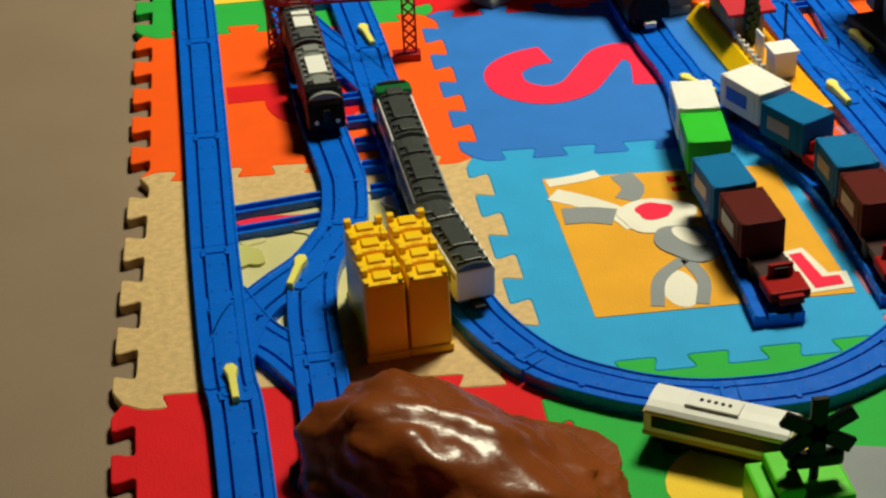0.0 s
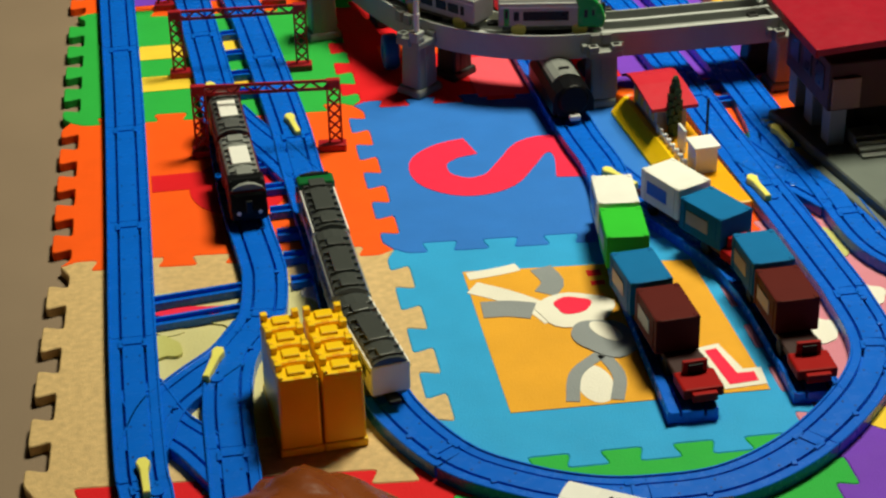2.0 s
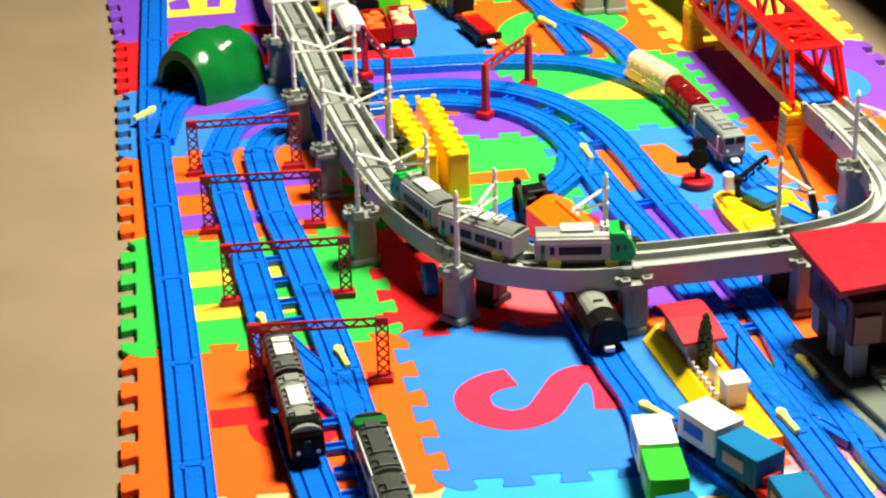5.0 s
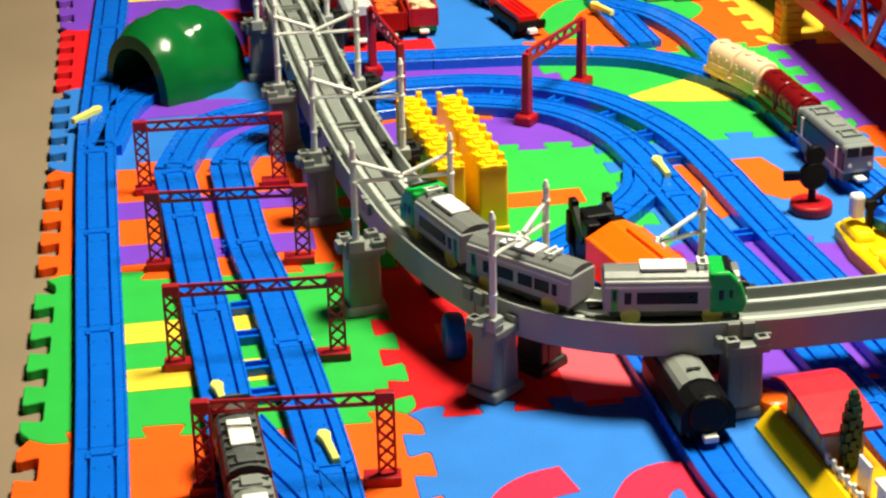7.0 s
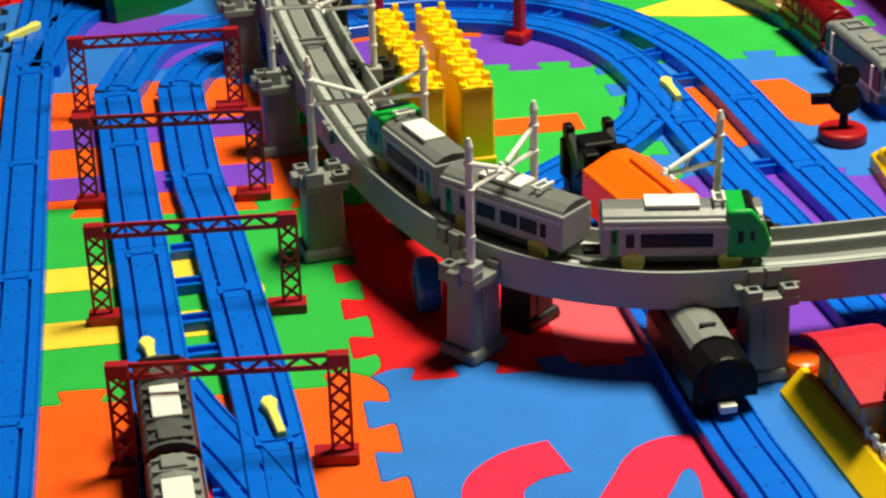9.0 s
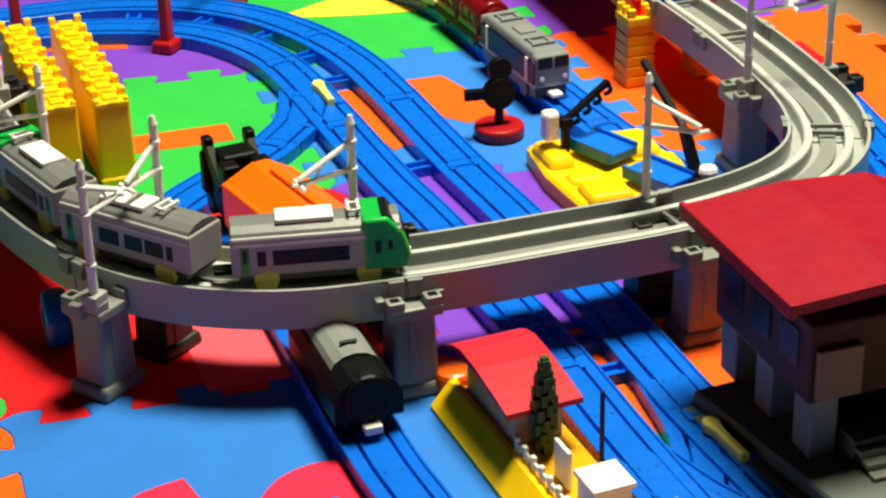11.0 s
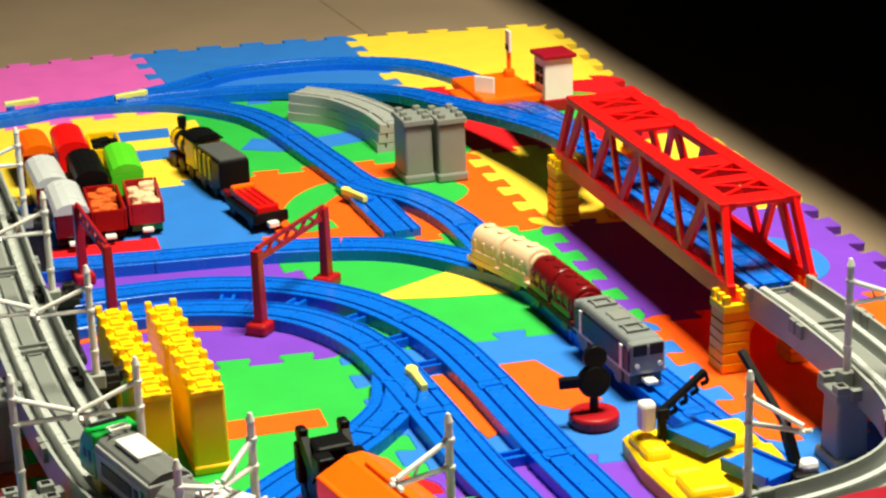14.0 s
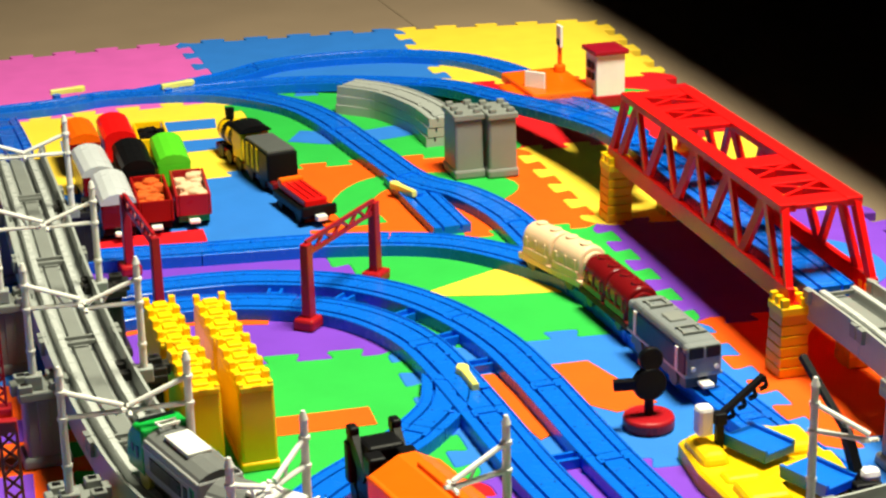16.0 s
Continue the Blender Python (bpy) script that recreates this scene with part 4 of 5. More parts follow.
# silver electric locomotive with red and cream wagons
def loco(m):
    t = thing("toy_locomotive", m, "silver and dark blue toy electric locomotive with two pantographs", "toy train", "freight train")
    L, W = 0.122, 0.035
    part("underframe", box((0, 0, 0.010), (0.031, L * 0.94, 0.012), 0.001), GREYD, t)
    part("body", box((0, 0, 0.0265), (W, L, 0.026), 0.0025), NAVY, t)
    part("stripe", box((0, 0, 0.0165), (W + 0.001, L + 0.001, 0.003), 0.0005), SILVER, t, "silver stripe")
    part("roof", box((0, 0, 0.0425), (W * 0.96, L * 0.98, 0.009), 0.003, taper=0.9), LOCOROOF, t)
    for e in (-1, 1):
        part("nose", box((0, e * (L / 2 - 0.004), 0.030), (W * 0.98, 0.012, 0.030), 0.004), LOCOROOF, t)
        for s in (-1, 1):
            part("windscreen", box((s * 0.0078, e * (L / 2 + 0.0012), 0.038), (0.0135, 0.003, 0.0105), 0.001), GLASSY, t)
            part("headlight", cyl((s * 0.011, e * (L / 2 + 0.002), 0.024), 0.0022, 0.003, "y", 10), WHITE, t)
            part("cab_band", box((s * W / 2, e * L * 0.36, 0.028), (0.0014, 0.005, 0.022)), WHITE, t)
        bm = bar((-0.011, e * 0.034 - 0.008, 0.0485), (0.011, e * 0.034 - 0.008, 0.0485), 0.002)
        bar((-0.011, e * 0.034 + 0.008, 0.0485), (0.011, e * 0.034 + 0.008, 0.0485), 0.002, None, bm)
        bar((-0.008, e * 0.034 - 0.008, 0.0480), (-0.008, e * 0.034 + 0.008, 0.0480), 0.002, None, bm)
        bar((0.008, e * 0.034 - 0.008, 0.0480), (0.008, e * 0.034 + 0.008, 0.0480), 0.002, None, bm)
        part("pantograph", bm, GREY, t)
    part("roof_vent", box((0, 0, 0.0475), (0.016, 0.020, 0.003), 0.001), GREY, t)
    wheels(t, L, GREYD)
    hook(t, L, True)


def wagon(m, label, body, frame_mat, hopper=True, L=0.110):
    t = thing("toy_freight_wagon", m, label, "toy train", "freight train")
    W = 0.037
    part("underframe", box((0, 0, 0.0115), (W, L, 0.007), 0.001), frame_mat, t)
    for e in (-1, 1):
        y = e * L * 0.235
        barrel = [(W * 0.45 * math.cos(math.pi * k / 12), 0.028 + 0.0185 * math.sin(math.pi * k / 12) ** 0.75) for k in range(13)]
        bm = profile_y([(W * 0.43, 0.015)] + barrel + [(-W * 0.43, 0.015)], y - L * 0.218, y + L * 0.218)
        rims = [e_ for e_ in bm.edges if any(len(f.verts) > 4 for f in e_.link_faces)]
        bmesh.ops.bevel(bm, geom=rims, offset=0.0030, segments=3, affect="EDGES", profile=0.5)
        part("hopper", bm, body, t, smooth=True)
        for q in (-0.016, 0.0, 0.016):
            for s in (-1, 1):
                part("rib", box((s * W * 0.44, y + q, 0.0255), (0.0030, 0.0030, 0.018), 0.0008), body, t)
        part("end_drum", cyl((0, y + e * L * 0.222, 0.029), 0.0125, 0.006, "y", 20, bev=0.0015), body, t)
        for q in (-0.012, 0.012):
            part("lid_ridge", cyl((0, y + q, 0.0466), 0.0062, 0.0022, n=16, bev=0.0006), body, t)
        part("saddle", box((0, y, 0.019), (W * 0.98, L * 0.40, 0.008), 0.001), body, t)
        for s in (-1, 1):
            for q in (-0.013, 0.013):
                part("strap", box((s * W * 0.44, y + q, 0.023), (0.002, 0.0025, 0.014), 0.0005), body, t)
    wheels(t, L, GREYD, r=0.0075)
    hook(t, L, False)


loco(pose(0.832, 1.070, 0.0095, 0, 0, 185))
wagon(pose(0.826, 1.200, 0.0095, 0, 0, 6), "dark red toy twin-tank freight wagon", REDD, MAROON)
wagon(pose(0.806, 1.316, 0.0095, 0, 0, 18), "cream toy twin-tank freight wagon", CREAM, CREAM)


# ---- container trains on the two sidings ----
def flat_wagon(x, y, turn, label):
    t = thing("container_wagon", pose(x, y, 0.0095, 0, 0, turn), label, "toy train", "container wagons")
    part("frame", box((0, 0, 0.0125), (0.032, 0.150, 0.006), 0.001), MAROON2, t)
    part("end_platform", box((0, -0.084, 0.0125), (0.036, 0.030, 0.010), 0.002), RED3, t, "red end platform")
    part("buffer_beam", box((0, -0.099, 0.0110), (0.022, 0.010, 0.008), 0.001), RED3, t)
    part("end_board", box((0, -0.072, 0.022), (0.022, 0.004, 0.014), 0.001), RED3, t)
    part("end_plate", box((0, -0.0745, 0.022), (0.013, 0.003, 0.009), 0.0005), BLACK, t)
    wheels(t, 0.15, BLACK, r=0.0075)


MAROON2 = plastic("wagon_black_red", (0.03, 0.006, 0.006), 0.4)
RED3 = plastic("wagon_red", (0.30, 0.006, 0.006), 0.45, spec=0.06)
flat_wagon(0.526, 0.078, 3, "dark red toy container wagon on a siding")
flat_wagon(0.528, 0.255, -2, "dark toy container wagon on a siding")
flat_wagon(0.633, 0.088, 0, "dark red toy container wagon on the second siding")
flat_wagon(0.602, 0.275, 20, "dark toy container wagon on the second siding")


def container(x, y, turn, mat, label):
    t = thing("toy_container", pose(x, y, 0.024, 0, 0, turn), label, "toy container", "toy freight containers")
    part("body", box((0, 0, 0.0165), (0.040, 0.058, 0.033), 0.0008), mat, t)
    for a in (-0.017, 0.017):
        for b in (-0.026, 0.026):
            part("corner_casting", box((a, b, 0.0330), (0.004, 0.005, 0.0012), 0.0003), mat, t)
    for s in (-1, 1):
        part("side_panel", box((s * 0.0202, 0.004, 0.017), (0.0012, 0.030, 0.014), 0.0004), GREYL if mat is not WHITE else TOYBLUE, t)
        for b in (-0.022, 0.022):
            part("door_rib", box((s * 0.0202, b, 0.016), (0.0010, 0.002, 0.028)), mat, t)


for x, y, a, mat, c in ((0.527, 0.286, -6, WHITE, "white"), (0.520, 0.220, -6, CONT_GREEN, "bright green"), (0.516, 0.138, 5, CONT_BLUE, "blue"), (0.523, 0.072, 4, MAROON, "reddish brown"), (0.592, 0.304, 24, WHITE, "white"), (0.614, 0.239, 26, CONT_BLUE, "blue"), (0.633, 0.150, 3, CONT_BLUE, "blue"), (0.634, 0.083, 2, MAROON, "reddish brown")):
    container(x, y, a, mat, f"{c} toy freight container on a flat wagon")

# ---- black tender engine and orange hopper on the siding ----
bt = thing("black_tender", pose(0.537, 0.582, 0.0095, 0, 0, 183), "black toy tender engine with a grey top under the viaduct", "toy train")
part("underframe", box((0, 0, 0.011), (0.031, 0.100, 0.009), 0.001), BLACK, bt)
part("body", profile_y(arch(0.046, 0.013, 0.0455, 0.018), -0.052, 0.052), BLACK, bt)
part("front_drum", cyl((0, 0.049, 0.028), 0.0175, 0.012, "y", 24, bev=0.003), BLACK, bt)
part("top", profile_y(arch(0.034, 0.034, 0.0475, 0.010), -0.046, 0.026), GREY, bt, "grey rounded top")
part("lid_grip", box((0, 0.012, 0.0485), (0.012, 0.003, 0.002), 0.0008), BLACK, bt)
part("coupler", box((0, 0.058, 0.010), (0.012, 0.008, 0.006), 0.001), WHITE, bt, "white coupler")
wheels(bt, 0.104, BLACK)
oh = thing("orange_hopper", pose(0.553, 0.768, 0.0095, 0, 0, 14), "bright orange toy hopper car with a ridged lid", "toy train")
part("underframe", box((0, 0, 0.011), (0.033, 0.140, 0.009), 0.001), BLACK, oh)
part("body", box((0, -0.005, 0.034), (0.060, 0.152, 0.036), 0.002), ORANGE, oh)
part("lid", profile_y([(0.030, 0.050), (0.010, 0.062), (-0.004, 0.062), (-0.030, 0.050)][::-1], -0.081, 0.071), ORANGE, oh)
part("ridge", box((0.004, -0.012, 0.063), (0.008, 0.120, 0.005), 0.001), ORANGE, oh)
part("latch", box((0.004, -0.073, 0.060), (0.012, 0.012, 0.006), 0.001), ORANGE, oh)
wheels(oh, 0.14, BLACK)
bc = thing("black_crane_wagon", pose(0.527, 0.872, 0.0095, 0, 0, 8), "black toy crane wagon coupled to the orange hopper", "toy train")
part("underframe", box((0, 0, 0.012), (0.033, 0.060, 0.010), 0.001), BLACK, bc)
part("cabin", box((0, -0.004, 0.030), (0.034, 0.034, 0.030), 0.003), BLACK, bc)
for s in (-1, 1):
    part("bracket", bar((s * 0.016, -0.012, 0.034), (s * 0.017, 0.018, 0.060), 0.006, 0.012), BLACK, bc)
    part("lug", box((s * 0.017, 0.016, 0.062), (0.008, 0.012, 0.010), 0.002), BLACK, bc)
    part("lug", box((s * 0.013, -0.022, 0.050), (0.014, 0.016, 0.016), 0.002), BLACK, bc)
part("gear_box", box((0, 0.000, 0.050), (0.030, 0.026, 0.018), 0.003), BLACK, bc)
part("frame_plate", box((0, 0.020, 0.036), (0.044, 0.010, 0.034), 0.002), BLACK, bc)
part("winch", cyl((0, 0.012, 0.044), 0.009, 0.024, "x", 14), BLACK, bc)
wheels(bc, 0.06, BLACK)
bw = thing("blue_wheel", pose(0.368, 0.735, 0.0), "blue plastic toy wheel standing under the viaduct", "toy wheel")
part("tyre", cyl((0, 0, 0.021), 0.021, 0.018, "x", 24, bev=0.004), TOYBLUE, bw)
part("hub", cyl((0, 0, 0.021), 0.008, 0.021, "x", 16, bev=0.001), TOYBLUE, bw)

# ---- small station with platform ----
st = thing("small_station", pose(0.636, 0.450, 0, 0, 0, 5), "small yellow toy station platform with red-roofed beige building", "toy station")
part("platform", box((0.002, -0.015, 0.008), (0.048, 0.256, 0.016), 0.002), OCHRE, st)
part("platform_edge", profile_y([(-0.036, 0.0), (-0.036, 0.003), (-0.022, 0.019), (-0.017, 0.019), (-0.017, 0.0)][::-1], -0.080, 0.118), YELLOW, st)
part("wall", box((0.002, 0.068, 0.031), (0.034, 0.074, 0.030), 0.001), BEIGE, st)
for k in range(4):
    part("window", box((-0.0152, 0.042 + k * 0.017, 0.032), (0.0014, 0.009, 0.014), 0.0004), OCHRE, st)
part("doorway", box((0.004, 0.0305, 0.029), (0.014, 0.0014, 0.024), 0.0004), OCHRE, st)
part("roof", profile_x([(0.018, 0.0450), (0.040, 0.0485), (0.066, 0.0520), (0.090, 0.0530), (0.104, 0.0500), (0.116, 0.0440), (0.116, 0.0475), (0.104, 0.0535), (0.090, 0.0568), (0.066, 0.0558), (0.040, 0.0522), (0.018, 0.0488)][::-1], -0.025, 0.027), plastic("station_roof", (0.52, 0.018, 0.035), 0.4, spec=0.2), st)
for k in range(8):
    part("fence_post", box((-0.016, 0.022 - k * 0.012, 0.022), (0.003, 0.004, 0.014), 0.0006), WHITE, st)
part("fence_rail", box((-0.016, -0.020, 0.024), (0.002, 0.090, 0.003), 0.0004), WHITE, st)
part("sign_board", box((-0.004, -0.018, 0.030), (0.003, 0.020, 0.026), 0.0008), WHITE, st)
part("kiosk", box((0.002, -0.062, 0.029), (0.024, 0.024, 0.028), 0.001), WHITE, st)
part("kiosk_roof", box((0.002, -0.062, 0.0445), (0.028, 0.028, 0.004), 0.001), WHITE, st)
part("lamp_pole", cyl((0.028, -0.006, 0.040), 0.0016, 0.052, n=8), NAVY, st)
part("ball", cyl((-0.012, 0.136, 0.009), 0.013, 0.014, n=18, bev=0.004), ORANGE, st, "orange rounded foot")
tr = thing("toy_cypress", pose(0.634, 0.466, 0.016), "dark green narrow toy cypress on the station platform", "toy tree")
bm = bmesh.new()
for k in range(46):
    a, z = k * 2.4, 0.004 + 0.062 * k / 46
    r = 0.0062 * math.sin(math.pi * min(1, (k + 6) / 52)) ** 0.8
    box((r * math.cos(a), r * math.sin(a), z), (0.0045, 0.0040, 0.008), 0.0, bm)
part("crown", bm, plastic("cypress_green", (0.005, 0.055, 0.016), 0.5), tr)
part("trunk", cyl((0, 0, 0.005), 0.0016, 0.012, n=8), BLACK, tr)

# ---- big station house ----
GREYM = plastic("base_grey", (0.115, 0.135, 0.122), 0.5)
POSTG = plastic("post_grey", (0.22, 0.235, 0.22), 0.5)
WALLT = plastic("wall_brown", (0.055, 0.024, 0.021), 0.5, spec=0.15)
hs = thing("station_house", pose(0.850, 0.430, 0, 0, 0, 2), "large toy station house with sloping red roof on grey base", "toy house")
part("base", slab([(-0.100, 0.070), (-0.062, -0.190), (0.085, -0.180), (0.085, 0.085)], 0.0, 0.022, chamfer=0.002), GREYM, hs)
part("base_kerb", slab([(-0.110, 0.068), (-0.072, -0.196), (-0.062, -0.196), (-0.100, 0.068)], 0.0, 0.012, chamfer=0.0015), GREYM, hs)
part("upper_storey", box((-0.006, 0.030, 0.090), (0.140, 0.124, 0.054), 0.002), WALLT, hs, "dark brown overhanging upper storey")
# black block stands in for the shade behind the pillars
part("shade_block", box((0.016, 0.040, 0.044), (0.100, 0.086, 0.044), 0.001), BLACK, hs)
for y in (-0.018, 0.032, 0.080):
    part("pillar", box((-0.062, y, 0.044), (0.018, 0.022, 0.044), 0.001), POSTG, hs, "light grey pillar")
part("yellow_strip", box((0.020, -0.130, 0.0255), (0.064, 0.016, 0.007), 0.003), YELLOW, hs, "yellow platform strip")
part("yellow_strip", box((-0.020, -0.158, 0.0245), (0.022, 0.012, 0.005), 0.002), YELLOW, hs, "yellow platform strip")
part("roof", profile_y([(-0.092, 0.128), (-0.02, 0.132), (0.040, 0.128), (0.094, 0.106), (0.094, 0.112), (0.040, 0.135), (-0.02, 0.139), (-0.092, 0.135)][::-1], -0.035, 0.112), ROOF, hs)
part("eave_board", box((-0.0925, 0.0385, 0.1315), (0.004, 0.150, 0.010), 0.001), ROOF, hs)
for k in range(3):
    part("window", box((-0.076, -0.006 + k * 0.036, 0.094), (0.002, 0.024, 0.026), 0.0006), GLASSY, hs)
# entrance is a black sheet, its inner darkness put into the colour
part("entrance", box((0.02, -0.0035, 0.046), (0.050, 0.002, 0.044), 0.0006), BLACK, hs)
part("sign_board", box((-0.058, -0.0345, 0.084), (0.030, 0.005, 0.034), 0.001), plastic("board_tan", (0.22, 0.13, 0.09), 0.5), hs)
stair = part("stairs", box((-0.030, -0.030, 0.029), (0.034, 0.022, 0.014), 0.001), POSTG, hs, "light grey flight of steps")
for k in range(3):
    part("step", box((-0.030, -0.045 - 0.008 * k, 0.031 - 0.004 * k), (0.034, 0.009, 0.004), 0.0006), POSTG, stair)
sp = thing("signal_post", pose(0.812, 0.285, 0.022), "black toy signal post with stacked round lamps on the grey base", "toy signal")
part("pole", cyl((0, 0, 0.030), 0.003, 0.060, n=10), BLACK, sp)
for k in range(3):
    part("lamp", cyl((-0.003, -0.004, 0.022 + 0.014 * k), 0.006, 0.006, "y", 14, bev=0.001), BLACK, sp)

# ---- brown rock tunnel, white car, green crossing block ----
rk = thing("rock_tunnel", pose(0.226, -0.190, 0), "glossy brown plastic toy rock tunnel", "toy tunnel")
bm = bmesh.new()
bmesh.ops.create_icosphere(bm, subdivisions=5, radius=1.0)
for v in bm.verts:
    n = v.co.normalized()
    k = 1 + 0.13 * noise.noise(n * 2.1 + Vector((3, 1, 7))) + 0.075 * noise.noise(n * 4.7) + 0.035 * noise.noise(n * 9 + Vector((1, 5, 2))) + 0.012 * noise.noise(n * 19)
    x, y, z = n.x * k, n.y * k, max(0.0, n.z) * k
    fall = 1.0 - 0.62 * max(0, x + 0.25) ** 0.8
    v.co = Vector((x * 0.122, y * 0.088 - 0.032 * x, z * 0.088 * fall))
part("rock", bm, BROWN, rk, smooth=True)
part("rim", slab(blob(0, 0, 0.120, 0.088, wob=0.05), 0.0, 0.006, chamfer=0.001), BROWN, rk)
GOLD = plastic("gold", (0.50, 0.36, 0.10), 0.3)
wr = thing("toy_railcar", pose(0.428, -0.186, 0.001, 0, 0, 58), "white toy railcar with gold trim standing on the green mat", "toy train")
part("underframe", box((0, 0, 0.011), (0.030, 0.100, 0.010), 0.001), BLACK, wr)
part("body", box((0, 0, 0.0255), (0.036, 0.113, 0.023), 0.0025), WHITE, wr)
part("window_band", box((0, 0, 0.0275), (0.0368, 0.100, 0.0115), 0.0008), GLASSY, wr, "black window band")
part("gold_band", box((0, 0, 0.0160), (0.0370, 0.1136, 0.0040), 0.0006), GOLD, wr, "gold band")
part("gold_trim", box((0, 0, 0.0350), (0.0368, 0.1136, 0.0022), 0.0006), GOLD, wr)
part("roof", profile_y(arch(0.0360, 0.0360, 0.0420, 0.0050), -0.055, 0.055), WHITE, wr)
part("roof_panel", box((0, 0.006, 0.0425), (0.018, 0.042, 0.0024), 0.0008), WHITE, wr)
for k in range(5):
    part("vent_hole", cyl((0.000, -0.006 + k * 0.0055, 0.0440), 0.0016, 0.0008, n=10), BLACK, wr)
wheels(wr, 0.11, BLACK)
cb = thing("crossing_block", pose(0.470, -0.266, 0), "lime green toy crossing block with a black warning cross", "toy crossing")
part("base", box((-0.006, 0, 0.016), (0.070, 0.050, 0.032), 0.003), LIME, cb)
part("step", box((-0.018, 0.0, 0.036), (0.020, 0.046, 0.010), 0.002), LIME, cb)
part("pole", cyl((0.004, 0.0, 0.050), 0.0035, 0.050, n=10), BLACK, cb)
part("lamp_bar", box((0.004, -0.002, 0.050), (0.042, 0.008, 0.015), 0.004), BLACK, cb)
for a in (0, 60, 120):
    part("cross_arm", box((0, 0, 0), (0.060, 0.005, 0.0125), 0.001, None, Matrix.Translation((0.004, -0.003, 0.074)) @ Matrix.Rotation(radians(a + 30), 4, "Y")), BLACK, cb)

# ---- green hill tunnel ----
GREEND2 = plastic("hill_green", (0.003, 0.115, 0.022), 0.18, var=0.12, scale=14)
gt = thing("hill_tunnel", pose(0.150, 1.500, 0), "glossy green plastic toy hill tunnel with arched mouths", "toy tunnel")
bm = bmesh.new()
rows = []
for iy in range(15):
    v = -1 + 2 * iy / 14
    row = []
    for ia in range(19):
        a = math.pi * ia / 18
        r = (1 - 0.14 * abs(v) ** 2.5) * (1 + 0.13 * noise.noise(Vector((math.cos(a) * 2.4, v * 2.2, math.sin(a) * 2.4))) * (1 - abs(v) ** 3))
        row.append(bm.verts.new((0.064 * math.cos(a) * r, v * 0.064, 0.090 * math.sin(a) ** 0.8 * r)))
    rows.append(row)
for a, b in zip(rows, rows[1:]):
    for k in range(18):
        bm.faces.new((a[k], a[k + 1], b[k + 1], b[k]))
part("shell", bm, GREEND2, gt, smooth=True)
for e in (-1, 1):
    bm = bmesh.new()
    outer = [bm.verts.new((0.0555 * math.cos(math.pi * k / 18), e * 0.0635, 0.0775 * math.sin(math.pi * k / 18) ** 0.8)) for k in range(19)]
    inner = [bm.verts.new((0.0430 * math.cos(math.pi * k / 18), e * 0.0655, 0.0620 * math.sin(math.pi * k / 18) ** 0.8)) for k in range(19)]
    deep = [bm.verts.new((0.0430 * math.cos(math.pi * k / 18), e * 0.010, 0.0620 * math.sin(math.pi * k / 18) ** 0.8)) for k in range(19)]
    for k in range(18):
        bm.faces.new((outer[k], outer[k + 1], inner[k + 1], inner[k]))
        bm.faces.new((inner[k], inner[k + 1], deep[k + 1], deep[k]))
    part("mouth_rim", bm, GREEND2, gt)
gt.rotation_euler.z = radians(-50)

# ---- round signal, drawbridge raft ----
sg = thing("round_signal", pose(0.776, 0.975, 0), "black toy round signal on a red disc foot", "toy signal")
part("foot", cyl((0, 0, 0.006), 0.022, 0.012, n=28, bev=0.003), RED2, sg)
part("stem", cyl((0, 0, 0.022), 0.004, 0.024, n=12), BLACK, sg)
part("drum", cyl((0, 0, 0.040), 0.0145, 0.010, "y", 22, bev=0.002), BLACK, sg)
part("disc", cyl((0.001, 0, 0.062), 0.0105, 0.007, "y", 22, bev=0.0015), BLACK, sg)
part("arm", bar((-0.012, 0, 0.041), (-0.030, 0.004, 0.040), 0.008, 0.008), BLACK, sg)

rf = thing("drawbridge", pose(0.827, 0.836, 0, 0, 0, 0), "yellow toy drawbridge base with blue track ramps and black crane arms", "toy bridge")
part("base", slab([(-0.048, 0.076), (-0.052, 0.020), (-0.046, -0.045), (-0.020, -0.062), (0.030, -0.062), (0.056, -0.040), (0.060, 0.020), (0.052, 0.070), (0.026, 0.088), (-0.010, 0.078), (-0.028, 0.088)], 0.0, 0.016, chamfer=0.003), YELLOW, rf)
part("shoulder", box((-0.035, 0.046, 0.019), (0.026, 0.052, 0.012), 0.005, taper=0.8), YELLOW, rf)
part("shoulder", box((0.038, 0.046, 0.019), (0.032, 0.050, 0.010), 0.005, taper=0.8), YELLOW, rf)
part("shoulder", box((0.050, 0.004, 0.018), (0.018, 0.030, 0.008), 0.003, taper=0.8), YELLOW, rf)
part("shoulder", box((-0.024, 0.000, 0.017), (0.034, 0.022, 0.006), 0.003, taper=0.8), YELLOW, rf)
part("shoulder", box((-0.020, -0.034, 0.019), (0.040, 0.040, 0.010), 0.004, taper=0.85), YELLOW, rf)
part("shoulder", box((0.043, -0.020, 0.019), (0.022, 0.050, 0.010), 0.003), YELLOW, rf)
for x, y, a in ((0.003, 0.034, 24), (0.024, -0.034, 24)):
    bm = box((0, 0, 0), (0.034, 0.048, 0.008), 0.001, None, Matrix.Translation((x, y, 0.025)) @ Matrix.Rotation(radians(a), 4, "Z"))
    for s in (-1, 1):
        box((0, 0, 0), (0.003, 0.048, 0.004), 0, bm, Matrix.Translation((x, y, 0.030)) @ Matrix.Rotation(radians(a), 4, "Z") @ Matrix.Translation((s * 0.0155, 0, 0)))
    part("ramp", bm, TOYBLUE, rf, "blue ramp track")
